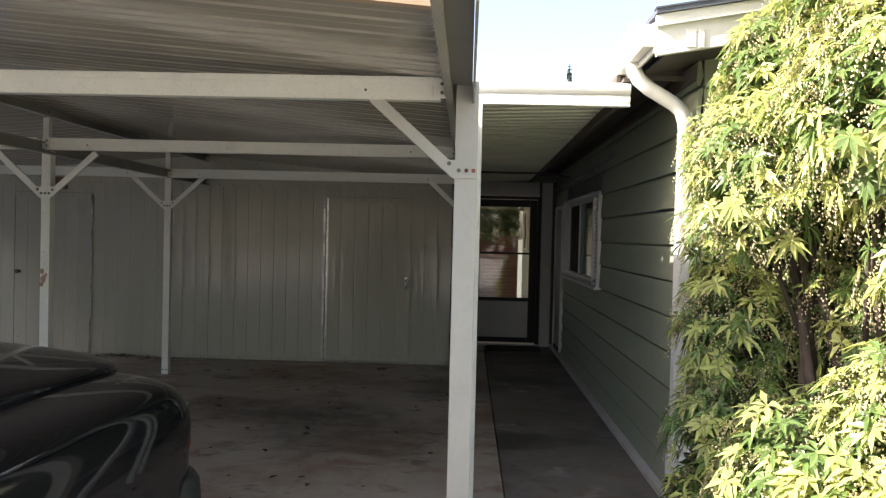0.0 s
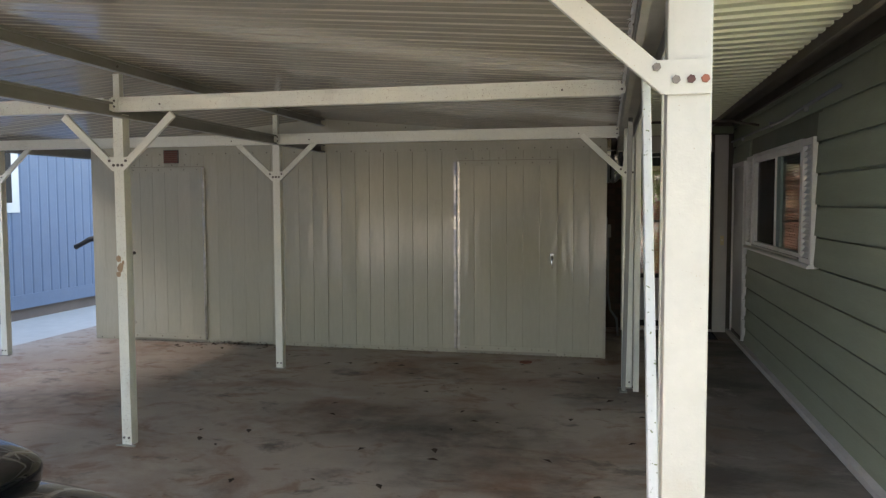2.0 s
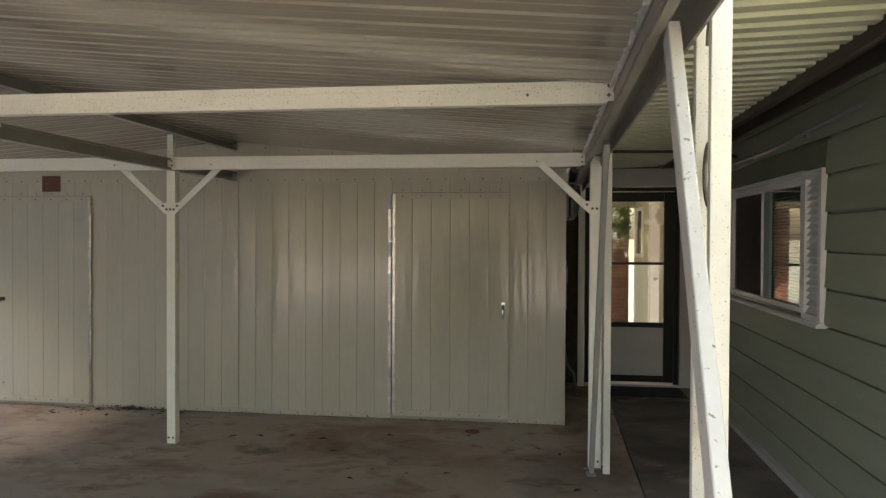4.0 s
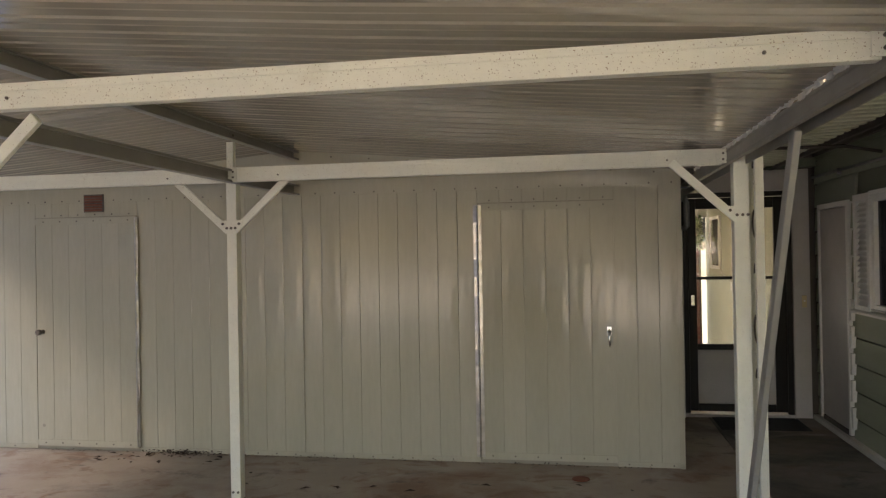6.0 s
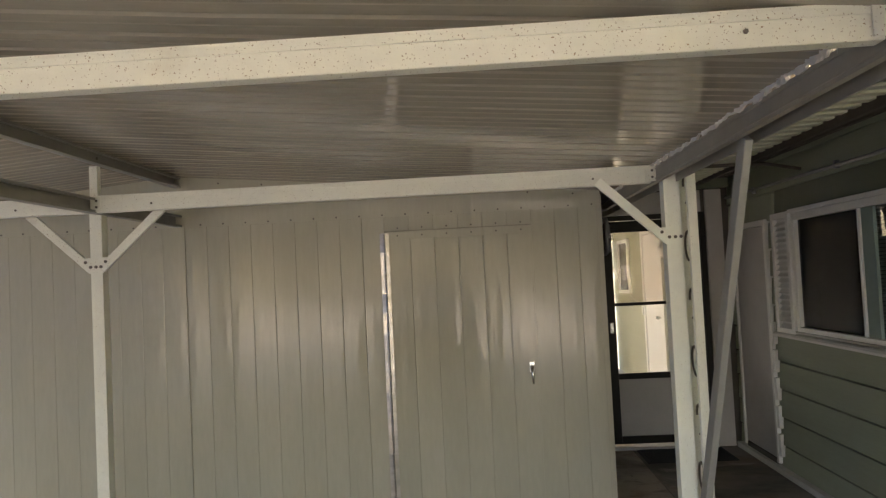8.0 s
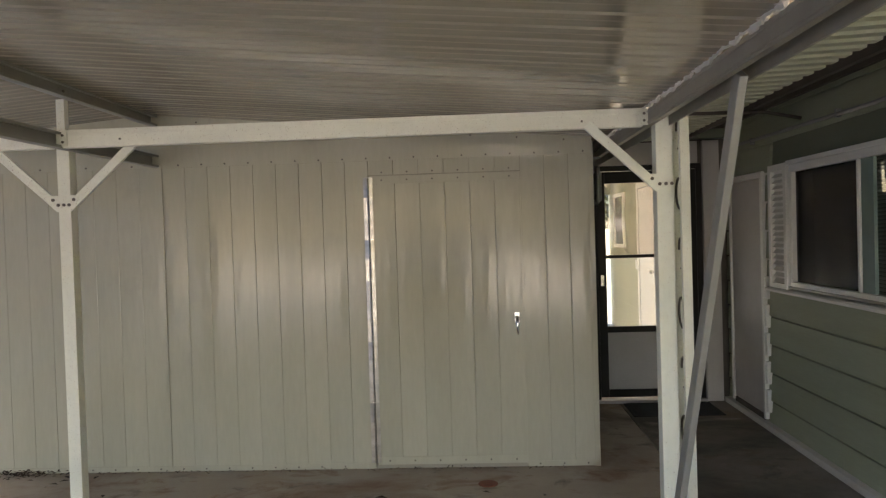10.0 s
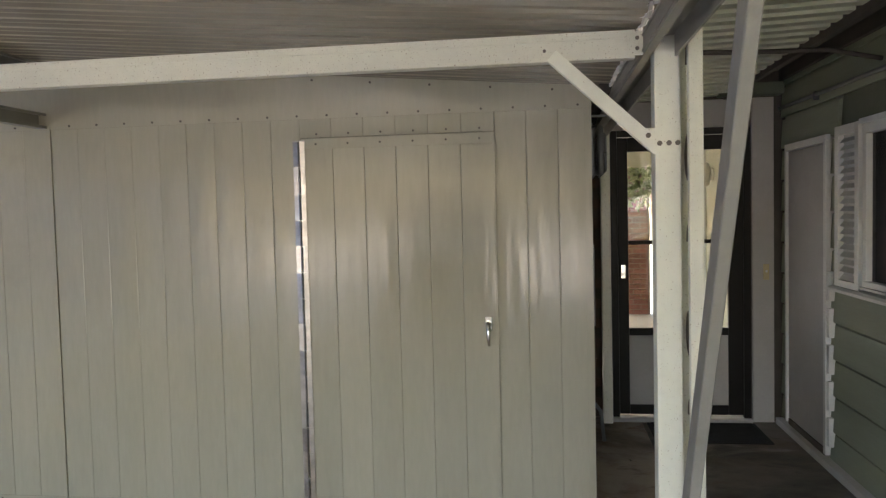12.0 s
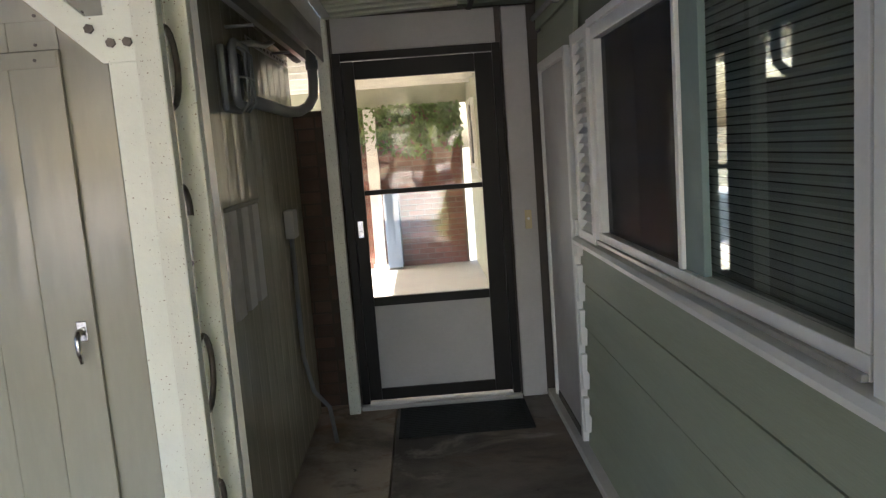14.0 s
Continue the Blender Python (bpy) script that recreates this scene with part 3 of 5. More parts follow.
for a, b in ((LOW_X, RIDGE_X), (RIDGE_X, EDGE_X - 0.045)):
    prism(bm, [(a, roof_z(a) - 0.012), (b, roof_z(b) - 0.012), (b, roof_z(b) + 0.07), (a, roof_z(a) + 0.07)], "y", ROOF_Y0 - 0.035, ROOF_Y0 - 0.002)
structure("trim_roof_front", bm, WOOD, "pale bare wooden fascia at the front of the carport roof", "trim")

# ---------------------------------------------------------------- breezeway canopy
CAN_Y0, CAN_Y1 = 5.36, 11.62


def canopy_z(x, y):
    return 2.262 + 0.035 * x + (11.5 - y) * 0.006


bm = B()
pitch, rows = 0.135, []
y = CAN_Y0
while y < CAN_Y1:
    for f, dz in ((0, 0.0), (0.5, 0.0), (0.56, 0.024), (0.95, 0.024)):
        rows.append((y + f * pitch, dz))
    y += pitch
for e in (0.0, 0.003):
    prev = None
    for y, dz in rows:
        cur = [bm.verts.new((x, y, canopy_z(x, y) + dz + e)) for x in (0.092, 0.45, 0.9015)]
        if prev:
            for i in range(2):
                bm.faces.new((prev[i], prev[i + 1], cur[i + 1], cur[i]))
        prev = cur
structure("ceiling_canopy", bm, CANOPY, "cream corrugated metal canopy over the path", "canopy")

t = thing("rain_gutter", "white painted rolled metal gutter along the canopy front", "gutter", (0.5, 5.3, 2.3))
GY = 5.295
section = [(GY + 0.055, 2.268)]
for cz, rad in ((2.296, 0.027), (2.357, 0.033)):
    for k in range(7):
        a = radians(-80 + k * 160 / 6)
        section.append((GY + 0.03 - rad * math.cos(a) * (1.0 if rad > 0.03 else 0.75), cz + rad * math.sin(a)))
section += [(GY + 0.045, 2.392), (GY + 0.055, 2.385)]
part("trough", prism(B(), section, "x", 0.06, 0.97), GUTTER, t)
part("back_flange", box(B(), 0.06, 0.97, GY + 0.0565, GY + 0.0625, 2.268, 2.40, 0.001), GUTTER, t)
part("drip_lip", box(B(), 0.06, 0.97, GY + 0.004, GY + 0.054, 2.258, 2.2675, 0.002), GUTTER, t)
hang(t)

# eave of the house with its dark soffit
bm = B()
box(bm, 0.902, 0.93, 5.375, 11.9, 2.27, 2.4495, 0.004)
box(bm, 0.971, 1.30, 5.30, 11.9, 2.456, 2.47)
box(bm, 0.931, 0.9705, 5.30, 11.9, 2.40, 2.418)
box(bm, 1.262, 1.30, 5.30, 11.9, 2.471, 2.598)
structure("trim_eave", bm, SOFFIT, "dark brown eave board along the house", "trim")
structure("trim_eave_end", sheet(1.02, 1.29, 5.272, 5.298, 2.40, 2.428, 0.004), SOFFIT, "dark end board of the eave above the downspout", "trim")
structure("trim_wall_top", sheet(1.262, 1.30, 5.14, 11.5, 2.375, 2.4555, 0.004), SOFFIT, "dark board at the top of the siding", "trim")


# ---------------------------------------------------------------- house wall with lap siding
WALL_X, WALL_Y0, WALL_Y1 = 1.30, 5.12, 11.56
RAKE, PEAK_X = 0.17, 4.4
OPENINGS = [(7.97, 10.52, 1.055, 1.955), (10.62, 11.36, 0.06, 1.93)]
bm = B()
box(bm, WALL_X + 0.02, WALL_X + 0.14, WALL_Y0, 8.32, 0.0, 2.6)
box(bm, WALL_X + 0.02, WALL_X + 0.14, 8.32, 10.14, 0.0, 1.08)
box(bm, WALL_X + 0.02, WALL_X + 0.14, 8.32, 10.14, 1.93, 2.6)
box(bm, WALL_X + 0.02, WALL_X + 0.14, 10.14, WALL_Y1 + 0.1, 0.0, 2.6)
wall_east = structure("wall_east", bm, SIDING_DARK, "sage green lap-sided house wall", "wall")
bm = B()
box(bm, WALL_X + 0.02, 7.5, WALL_Y0 + 0.02, WALL_Y0 + 0.14, -0.1, 2.425)
prism(bm, [(WALL_X + 0.02, 2.425), (7.46, 2.425), (PEAK_X, 2.99)], "y", WALL_Y0 + 0.02, WALL_Y0 + 0.14)
wall_front = structure("wall_front", bm, SIDING_DARK, "sage green lap-sided front wall of the house", "wall")
def rake(bm, x0, x1, y0, y1, low, high):
    """A slab that follows the gable: low and high are its faces' heights where the slope starts at x = 1.02."""
    def at(x, h):
        return h + RAKE * (PEAK_X - 1.02 - abs(x - PEAK_X))
    xs = [x0, PEAK_X, x1]
    return prism(bm, [(x, at(x, low)) for x in xs] + [(x, at(x, high)) for x in reversed(xs)], "y", y0, y1)


structure("house_roof", rake(B(), 0.95, 7.85, 4.66, 11.9, 2.602, 2.625), ROOFING, "dark shingled low gable roof of the house", "roof")
structure("soffit", rake(B(), 1.04, 7.76, 4.74, 11.85, 2.43, 2.445), SOFFIT, "dark brown boarded soffit under the eave", "soffit")
t = thing("fascia_board", "peeling white wooden rake board and gutter end at the house corner", "fascia", (1.0, 4.7, 2.5), kind="structure")
part("board", rake(B(), 0.965, 7.8, 4.70, 4.735, 2.41, 2.575), WHITE, t)
part("edge_board", rake(B(), 0.955, 7.84, 4.675, 4.70, 2.545, 2.6), WHITE, t, "narrow white moulding under the shingles")
part("drip_edge", rake(B(), 0.945, 7.86, 4.655, 4.705, 2.6255, 2.634), ROOFING, t)
part("return", box(B(), 0.955, 0.97, 4.736, 11.88, 2.42, 2.57, 0.003), WHITE, t)
k_style = [(0.953, 2.45), (0.905, 2.45), (0.897, 2.46), (0.89, 2.49), (0.873, 2.515), (0.867, 2.535), (0.867, 2.556), (0.858, 2.562), (0.858, 2.57), (0.874, 2.57), (0.88, 2.557), (0.953, 2.557)]
part("gutter_box", prism(B(), k_style, "y", 4.735, 11.88), GUTTER, t, "white eave gutter with rolled edge")
part("end_cap", prism(B(), [(x - 0.003 if x < 0.9 else x, z) for x, z in k_style], "y", 4.724, 4.734), GUTTER, t)
for x, w in ((1.10, 0.05), (1.16, 0.03)):
    part("peeling_paint", box(B(), x, x + w, 4.692, 4.699, 2.44, 2.53, 0.004), GUTTER, t, "curled flake of peeling paint")
hang(t)

# downspout with elbows at the corner
t = thing("downspout", "white rectangular metal downspout at the house corner", "downspout", (1.22, 5.15, 0.0))
bm = B()
tube(bm, [(0.93, 5.1, 2.56), (0.93, 5.1, 2.48), (0.94, 5.1, 2.42), (0.97, 5.1, 2.365), (1.03, 5.11, 2.32), (1.16, 5.13, 2.25), (1.21, 5.14, 2.21), (1.235, 5.15, 2.15), (1.24, 5.15, 2.08)], 0.04, 10)
part("elbow", bm, GUTTER, t)
part("pipe", box(B(), 1.205, 1.275, 5.115, 5.195, 0.30, 2.1, 0.008), GUTTER, t)
part("strap", box(B(), 1.2, 1.30, 5.11, 5.2, 0.37, 0.40, 0.002), GUTTER, t)
part("lower_sleeve", box(B(), 1.195, 1.285, 5.105, 5.205, 0.22, 0.34, 0.006), GUTTER, t)
part("drain_boot", tube(B(), [(1.24, 5.155, 0.23), (1.24, 5.155, 0.18), (1.24, 5.155, -0.01)], [0.05, 0.058, 0.056], 12), PLASTIC, t, "black corrugated drain pipe")
hang(t)

# conduits on the wall
t = thing("wall_conduit", "thin grey conduit fixed along the siding", "conduit", (1.27, 9.0, 2.16))
part("pipe", tube(B(), [(1.268, 11.5, 2.19), (1.268, 9.0, 2.165), (1.268, 7.40, 2.215)], 0.013, 8), METER_GREY, t)
for y in (8.2, 9.4, 10.8):
    part("clip", box(B(), 1.255, 1.3, y, y + 0.02, 2.15, 2.2, 0.002), METER_GREY, t)
hang(t)
t = thing("cable_pipe", "dark pipe crossing under the canopy", "pipe", (0.8, 10.3, 2.2))
part("pipe", tube(B(), [(0.12, 9.6, 2.24), (0.6, 9.75, 2.25), (1.0, 9.85, 2.262), (1.26, 9.9, 2.22)], 0.012, 8), SOFFIT, t)
hang(t)

# ---------------------------------------------------------------- window with shutters
t = thing("window_1", "white framed sliding window with louvred shutters and blind", "window", (1.3, 9.2, 1.05), kind="structure")
Y0, Y1, Z0, Z1, YM = 8.31, 10.15, 1.085, 1.935, 9.2
for name, a, b, c, d in (("frame_top", Y0, Y1, Z1 - 0.05, Z1), ("frame_bottom", Y0, Y1, Z0, Z0 + 0.045), ("jamb", Y0, Y0 + 0.045, Z0 + 0.046, Z1 - 0.051), ("jamb", Y1 - 0.045, Y1, Z0 + 0.046, Z1 - 0.051),
                         ("mullion", YM - 0.014, YM + 0.014, Z0 + 0.046, Z1 - 0.051)):
    fr = part("window_frame", box(B(), 1.272, 1.325, a, b, c, d, 0.004), WHITE, t)
for a, b in ((Y0 - 0.005, Y1 + 0.005),):
    part("window_head", box(B(), 1.262, 1.30, a - 0.02, b + 0.02, Z1 + 0.001, Z1 + 0.03, 0.004), WHITE, t)
sill = B()
prism(sill, [(1.235, 1.045), (1.235, 1.06), (1.25, 1.072), (1.345, 1.084), (1.345, 1.045)], "y", 7.95, 10.53)
part("window_sill", sill, WHITE, t)
part("sill_track", box(B(), 1.258, 1.271, Y0, Y1, 1.086, 1.10, 0.002), GREY_STEEL, t, "dirty metal sill track")
far = part("pane", box(B(), 1.318, 1.322, YM + 0.015, Y1 - 0.046, Z0 + 0.046, Z1 - 0.051), SCREEN, t, "dark glass with insect screen")
part("insect_screen", box(B(), 1.303, 1.304, YM + 0.015, Y1 - 0.046, Z0 + 0.046, Z1 - 0.051), MESH, t, "fine dark insect screen")
near = part("pane", box(B(), 1.306, 1.31, Y0 + 0.046, YM - 0.015, Z0 + 0.046, Z1 - 0.051), CLEAR, t)
far.visible_shadow = near.visible_shadow = False
part("sash_stile", box(B(), 1.284, 1.3045, YM - 0.15, YM - 0.015, Z0 + 0.046, Z1 - 0.051, 0.003), CURTAIN, t, "grey-green sash stile")
hang(t)
t = thing("window_blind", "closed grey-green horizontal slat blind inside the window", "blind", (1.37, 8.8, 1.13))
slat = B()
prism(slat, [(1.368, 0.0), (1.3655, 0.008), (1.371, 0.0182), (1.3725, 0.018), (1.367, 0.008), (1.3695, 0.0)], "y", Y0 + 0.02, YM + 0.03)
slat_mesh = mesh_of("slat", slat, BLIND)
for i in range(38):
    s = new("slat", slat_mesh)
    s.location = (0, 0, Z0 + 0.01 + i * 0.0222)
    s.parent = t
hang(t)
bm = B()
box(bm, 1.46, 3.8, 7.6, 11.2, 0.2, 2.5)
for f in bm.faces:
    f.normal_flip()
structure("wall_room", bm, DARK_ROOM, "room walls behind the window, dimness put into their brown", "wall")
t = thing("side_table", "dark wooden table inside the dim room", "table", (2.2, 9.9, 0.2))
part("tabletop", box(B(), 1.9, 2.7, 9.5, 10.6, 1.17, 1.2, 0.006), material("table_wood", (0.12, 0.055, 0.035), None, 0.4), t)
for sx in (1.95, 2.62):
    for sy in (9.55, 10.52):
        part("leg", box(B(), sx, sx + 0.05, sy, sy + 0.05, 0.2, 1.169, 0.004), DARK_ROOM, t)
hang(t)


def shutter(y0, y1):
    t = thing("shutter", "white louvred shutter beside the window", "shutter", (1.28, y0, 1.06), "window shutters")
    for a, b, c, d in ((y0, y0 + 0.05, 1.062, 1.955), (y1 - 0.05, y1, 1.062, 1.955), (y0 + 0.051, y1 - 0.051, 1.062, 1.11), (y0 + 0.051, y1 - 0.051, 1.905, 1.955)):
        part("frame_bar", box(B(), 1.262, 1.295, a, b, c, d, 0.003), WHITE, t)
    bm = B()
    prism(bm, [(1.27, 0.0), (1.292, 0.026), (1.295, 0.024), (1.273, -0.002)], "y", y0 + 0.045, y1 - 0.045)
    me = mesh_of("louvre", bm, WHITE)
    for i in range(19):
        o = new("louvre", me)
        o.location.z = 1.115 + i * 0.0415
        o.parent = t
    part("backing", box(B(), 1.2955, 1.30, y0 + 0.01, y1 - 0.01, 1.07, 1.95), WHITE, t)
    hang(t)


shutter(7.965, 8.285)
shutter(10.175, 10.5)

# utility door in the house wall
t = thing("door_2", "dirty white flat utility door in the house wall", "door", (1.29, 11.0, 0.05), kind="structure")
part("door_leaf", box(B(), 1.272, 1.31, 10.665, 11.33, 0.09, 1.88, 0.004), PANEL, t)
for a, b, c, d in ((10.62, 10.66, 0.06, 1.93), (11.335, 11.37, 0.06, 1.93), (10.661, 11.334, 1.885, 1.93)):
    part("door_frame", box(B(), 1.258, 1.31, a, b, c, d, 0.004), WHITE, t)
part("threshold", box(B(), 1.27, 1.31, 10.661, 11.334, 0.03, 0.085, 0.004), SOFFIT, t)
hang(t)

# ragged white filler strip between siding ends and utility door
for k in range(5):
    z = 0.12 + k * 0.213
    tagged(part("corner_cap", box(B(), 1.262, 1.30, 10.575, 10.615, z, z + 0.17, 0.004), WHITE), "chipped white metal corner cap at a siding end", "corner cap", "siding caps")
structure("baseboard", sheet(1.235, 1.30, 5.2, 11.5, 0.0, 0.045, 0.006), FOOTING, "pale concrete footing strip under the siding", "footing")

# ---------------------------------------------------------------- end wall with storm door
DY = 11.54
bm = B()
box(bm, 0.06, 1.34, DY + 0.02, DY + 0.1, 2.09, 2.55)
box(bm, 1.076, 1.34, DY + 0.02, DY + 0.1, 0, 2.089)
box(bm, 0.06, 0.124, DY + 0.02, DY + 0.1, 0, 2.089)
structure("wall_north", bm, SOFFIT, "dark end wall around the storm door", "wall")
structure("trim_header", sheet(0.13, 1.055, DY - 0.005, DY + 0.018, 2.085, 2.275, 0.003), PANEL, "grey-white header panel above the storm door", "trim")
structure("trim_jamb", sheet(1.092, 1.235, DY - 0.02, DY + 0.018, 0.0, 2.275, 0.004), PANEL, "grey-white panel beside the storm door", "trim")
structure("trim_post", sheet(0.05, 0.115, DY - 0.10, DY - 0.03, 0.0, 2.26, 0.004), POST, "pale post beside the storm door", "trim")
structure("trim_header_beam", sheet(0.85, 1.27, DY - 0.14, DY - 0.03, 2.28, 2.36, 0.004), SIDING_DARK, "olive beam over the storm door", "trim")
t = thing("door_1", "closed dark bronze storm door with glass panes", "door", (0.63, DY, 0.03), kind="structure")
FX0, FX1, FZ0, FZ1 = 0.125, 1.075, 0.03, 2.08
for a, b, c, d in ((FX0, FX0 + 0.045, FZ0, FZ1), (FX1 - 0.045, FX1, FZ0, FZ1), (FX0 + 0.046, FX1 - 0.046, FZ1 - 0.045, FZ1)):
    part("door_frame", box(B(), a, b, DY - 0.03, DY + 0.019, c, d, 0.003), BLACK_FRAME, t)
for a, b, c, d in ((0.172, 0.243, 0.05, 2.03), (0.927, 1.028, 0.05, 2.03), (0.244, 0.926, 1.93, 2.03), (0.244, 0.926, 0.62, 0.672), (0.244, 0.926, 0.05, 0.118), (0.244, 0.926, 1.272, 1.3)):
    part("rail", box(B(), a, b, DY - 0.022, DY + 0.012, c, d, 0.003), BLACK_FRAME, t)
part("kick_panel", box(B(), 0.244, 0.926, DY - 0.012, DY + 0.002, 0.119, 0.619, 0.002), PANEL, t, "grey kick panel")
up = part("pane", box(B(), 0.244, 0.926, DY - 0.006, DY - 0.003, 1.301, 1.929), WAVY, t, "rippled clear plastic pane")
lo = part("pane", box(B(), 0.244, 0.926, DY - 0.006, DY - 0.003, 0.673, 1.271), CLEAR, t)
hd = part("handle", box(B(), 0.188, 0.223, DY - 0.035, DY - 0.0225, 1.03, 1.13, 0.004), CHROME, t, "small chrome latch")
part("button", disc(B(), (0.206, DY - 0.036, 1.06), (0, -1, 0), 0.011, 0.02, 12), CHROME, hd)
part("threshold", box(B(), 0.12, 1.08, DY - 0.06, DY + 0.02, 0.0, 0.028, 0.004), PANEL, t, "worn aluminium threshold")
hang(t)
t = thing("doorbell", "small ivory doorbell plate beside the door", "doorbell", (1.18, DY - 0.02, 1.06))
part("plate", box(B(), 1.16, 1.2, DY - 0.032, DY - 0.0205, 1.01, 1.12, 0.003), IVORY, t)
part("button", disc(B(), (1.18, DY - 0.032, 1.07), (0, -1, 0), 0.008, 0.006, 10), WHITE, t)
hang(t)
t = thing("doormat", "black ribbed rubber doormat on the path", "doormat", (0.72, 11.24, 0))
part("mat", box(B(), 0.35, 1.085, 11.0, 11.46, 0.0, 0.008, 0.003), RUBBER, t)
for i in range(16):
    y = 11.02 + i * 0.0275
    part("rib", box(B(), 0.375, 1.06, y, y + 0.014, 0.0085, 0.014, 0.001), RUBBER, t)
hang(t)

# ---------------------------------------------------------------- storage shed
SY, SX0, SX1, SYB = 9.75, -5.72, -0.12, 11.5
t = shed = thing("storage_shed", "tan painted ribbed metal storage shed under the carport", "shed", (-3, SY, 0))
bm = B()
prism(bm, [(SX0, 0.0), (SX1, 0.0), (SX1, roof_z(SX1) - 0.004), (RIDGE_X, roof_z(RIDGE_X) - 0.004), (SX0, roof_z(SX0) - 0.004)], "y", SY + 0.012, SY + 0.05)
front = part("front_wall", bm, SHED_LOW, t)
side = part("side_wall", box(B(), SX1 - 0.05, SX1 - 0.012, SY + 0.051, SYB, 0.0, 2.13), SHED_LOW, t)
part("far_wall", box(B(), SX0, SX0 + 0.04, SY + 0.051, SYB, 0.0, 2.13), SHED, t)
part("back_wall", box(B(), SX0 + 0.041, SX1 - 0.051, SYB - 0.04, SYB, 0.0, 2.13), SHED, t)
BW = 0.1555


def board_mesh(name, width, height, z0):
    """One sheet-metal rib panel: slightly bulged face, rolled groove at both sides. Faces -y from y = 0."""
    bm = B()
    w = width
    out = [(0.0005, 0.012), (0.0005, 0.0022), (0.004, 0.0004), (w * 0.3, -0.0004), (w * 0.7, -0.0004), (w - 0.004, 0.0004), (w - 0.0005, 0.0022), (w - 0.0005, 0.012)]
    prism(bm, out, "z", z0, z0 + height)
    return mesh_of(name, bm, SHED)


def boards(parent, x0, x1, z0, height, y):
    """Boards side by side from x0 to x1; alike widths share one mesh."""
    n = max(1, round((x1 - x0) / BW))
    w = (x1 - x0) / n
    me = board_mesh("board", w, height, z0)
    for i in range(n):
        o = new("board", me)
        o.location = (x0 + i * w, y, 0)
        o.parent = parent


DOORS = [(-1.575, -0.585, 1.925, "R"), (-5.27, -4.345, 1.905, "L")]
WH = 2.03
boards(front, SX0, -5.27, 0.02, WH, SY)
boards(front, -5.27, -4.345, 1.91, 0.12, SY)
boards(front, -4.345, -2.95, 0.02, WH, SY)
boards(front, -2.945, -1.575, 0.02, WH, SY)
boards(front, -1.575, -0.585, 1.93, 0.12, SY)
boards(front, -0.585, SX1, 0.02, WH, SY)
# side wall boards face +x
n = round((SYB - SY) / BW)
w = (SYB - SY) / n
me = board_mesh("board", w, 2.1, 0.02)
for i in range(n):
    o = new("board", me)
    o.matrix_local = pose(SX1, SY + i * w, 0, 0, 0, 90)
    o.parent = side
part("corner_trim", prism(B(), [(SX1 - 0.03, SY - 0.004), (SX1 + 0.004, SY - 0.004), (SX1 + 0.004, SY + 0.03), (SX1 + 0.001, SY + 0.03), (SX1 + 0.001, SY - 0.001), (SX1 - 0.03, SY - 0.001)], "z", 0.0, 2.1), SHED, t)
part("seam_strip", box(B(), -2.957, -2.944, SY - 0.008, SY - 0.0005, 0.02, 2.05, 0.002), SHED, t)
bm = B()
zt = 2.048
for a, b in ((RIDGE_X, SX1 - 0.005), (SX0 + 0.005, RIDGE_X)):
    prism(bm, [(a, zt - 0.025), (b, zt - 0.025), (b, roof_z(b) + 0.003), (a, roof_z(a) + 0.003)], "y", SY - 0.005, SY - 0.001)
flash = part("flashing", bm, SHED, t)
for i in range(36):
    x = SX0 + 0.08 + i * 0.156
    part("screw", disc(B(), (x, SY - 0.005, zt - 0.008), (0, -1, 0), 0.0062, 0.004, 6), BOLT, flash)
for i in range(9):
    x = -2.7 + i * 0.3
    part("screw", disc(B(), (x, SY - 0.005, roof_z(x) - 0.03), (0, -1, 0), 0.0062, 0.004, 6), BOLT, flash)
for a, b in ((SX0, -5.27), (-4.345, -1.575), (-0.585, SX1)):
    base = part("base_strip", box(B(), a + 0.004, b - 0.004, SY - 0.004, SY - 0.0005, 0.004, 0.04, 0.001), SHED, t)
    for i in range(int((b - a) / 0.155)):
        part("screw", disc(B(), (a + 0.08 + i * 0.155, SY - 0.004, 0.022), (0, -1, 0), 0.0058, 0.004, 6), BOLT, base)


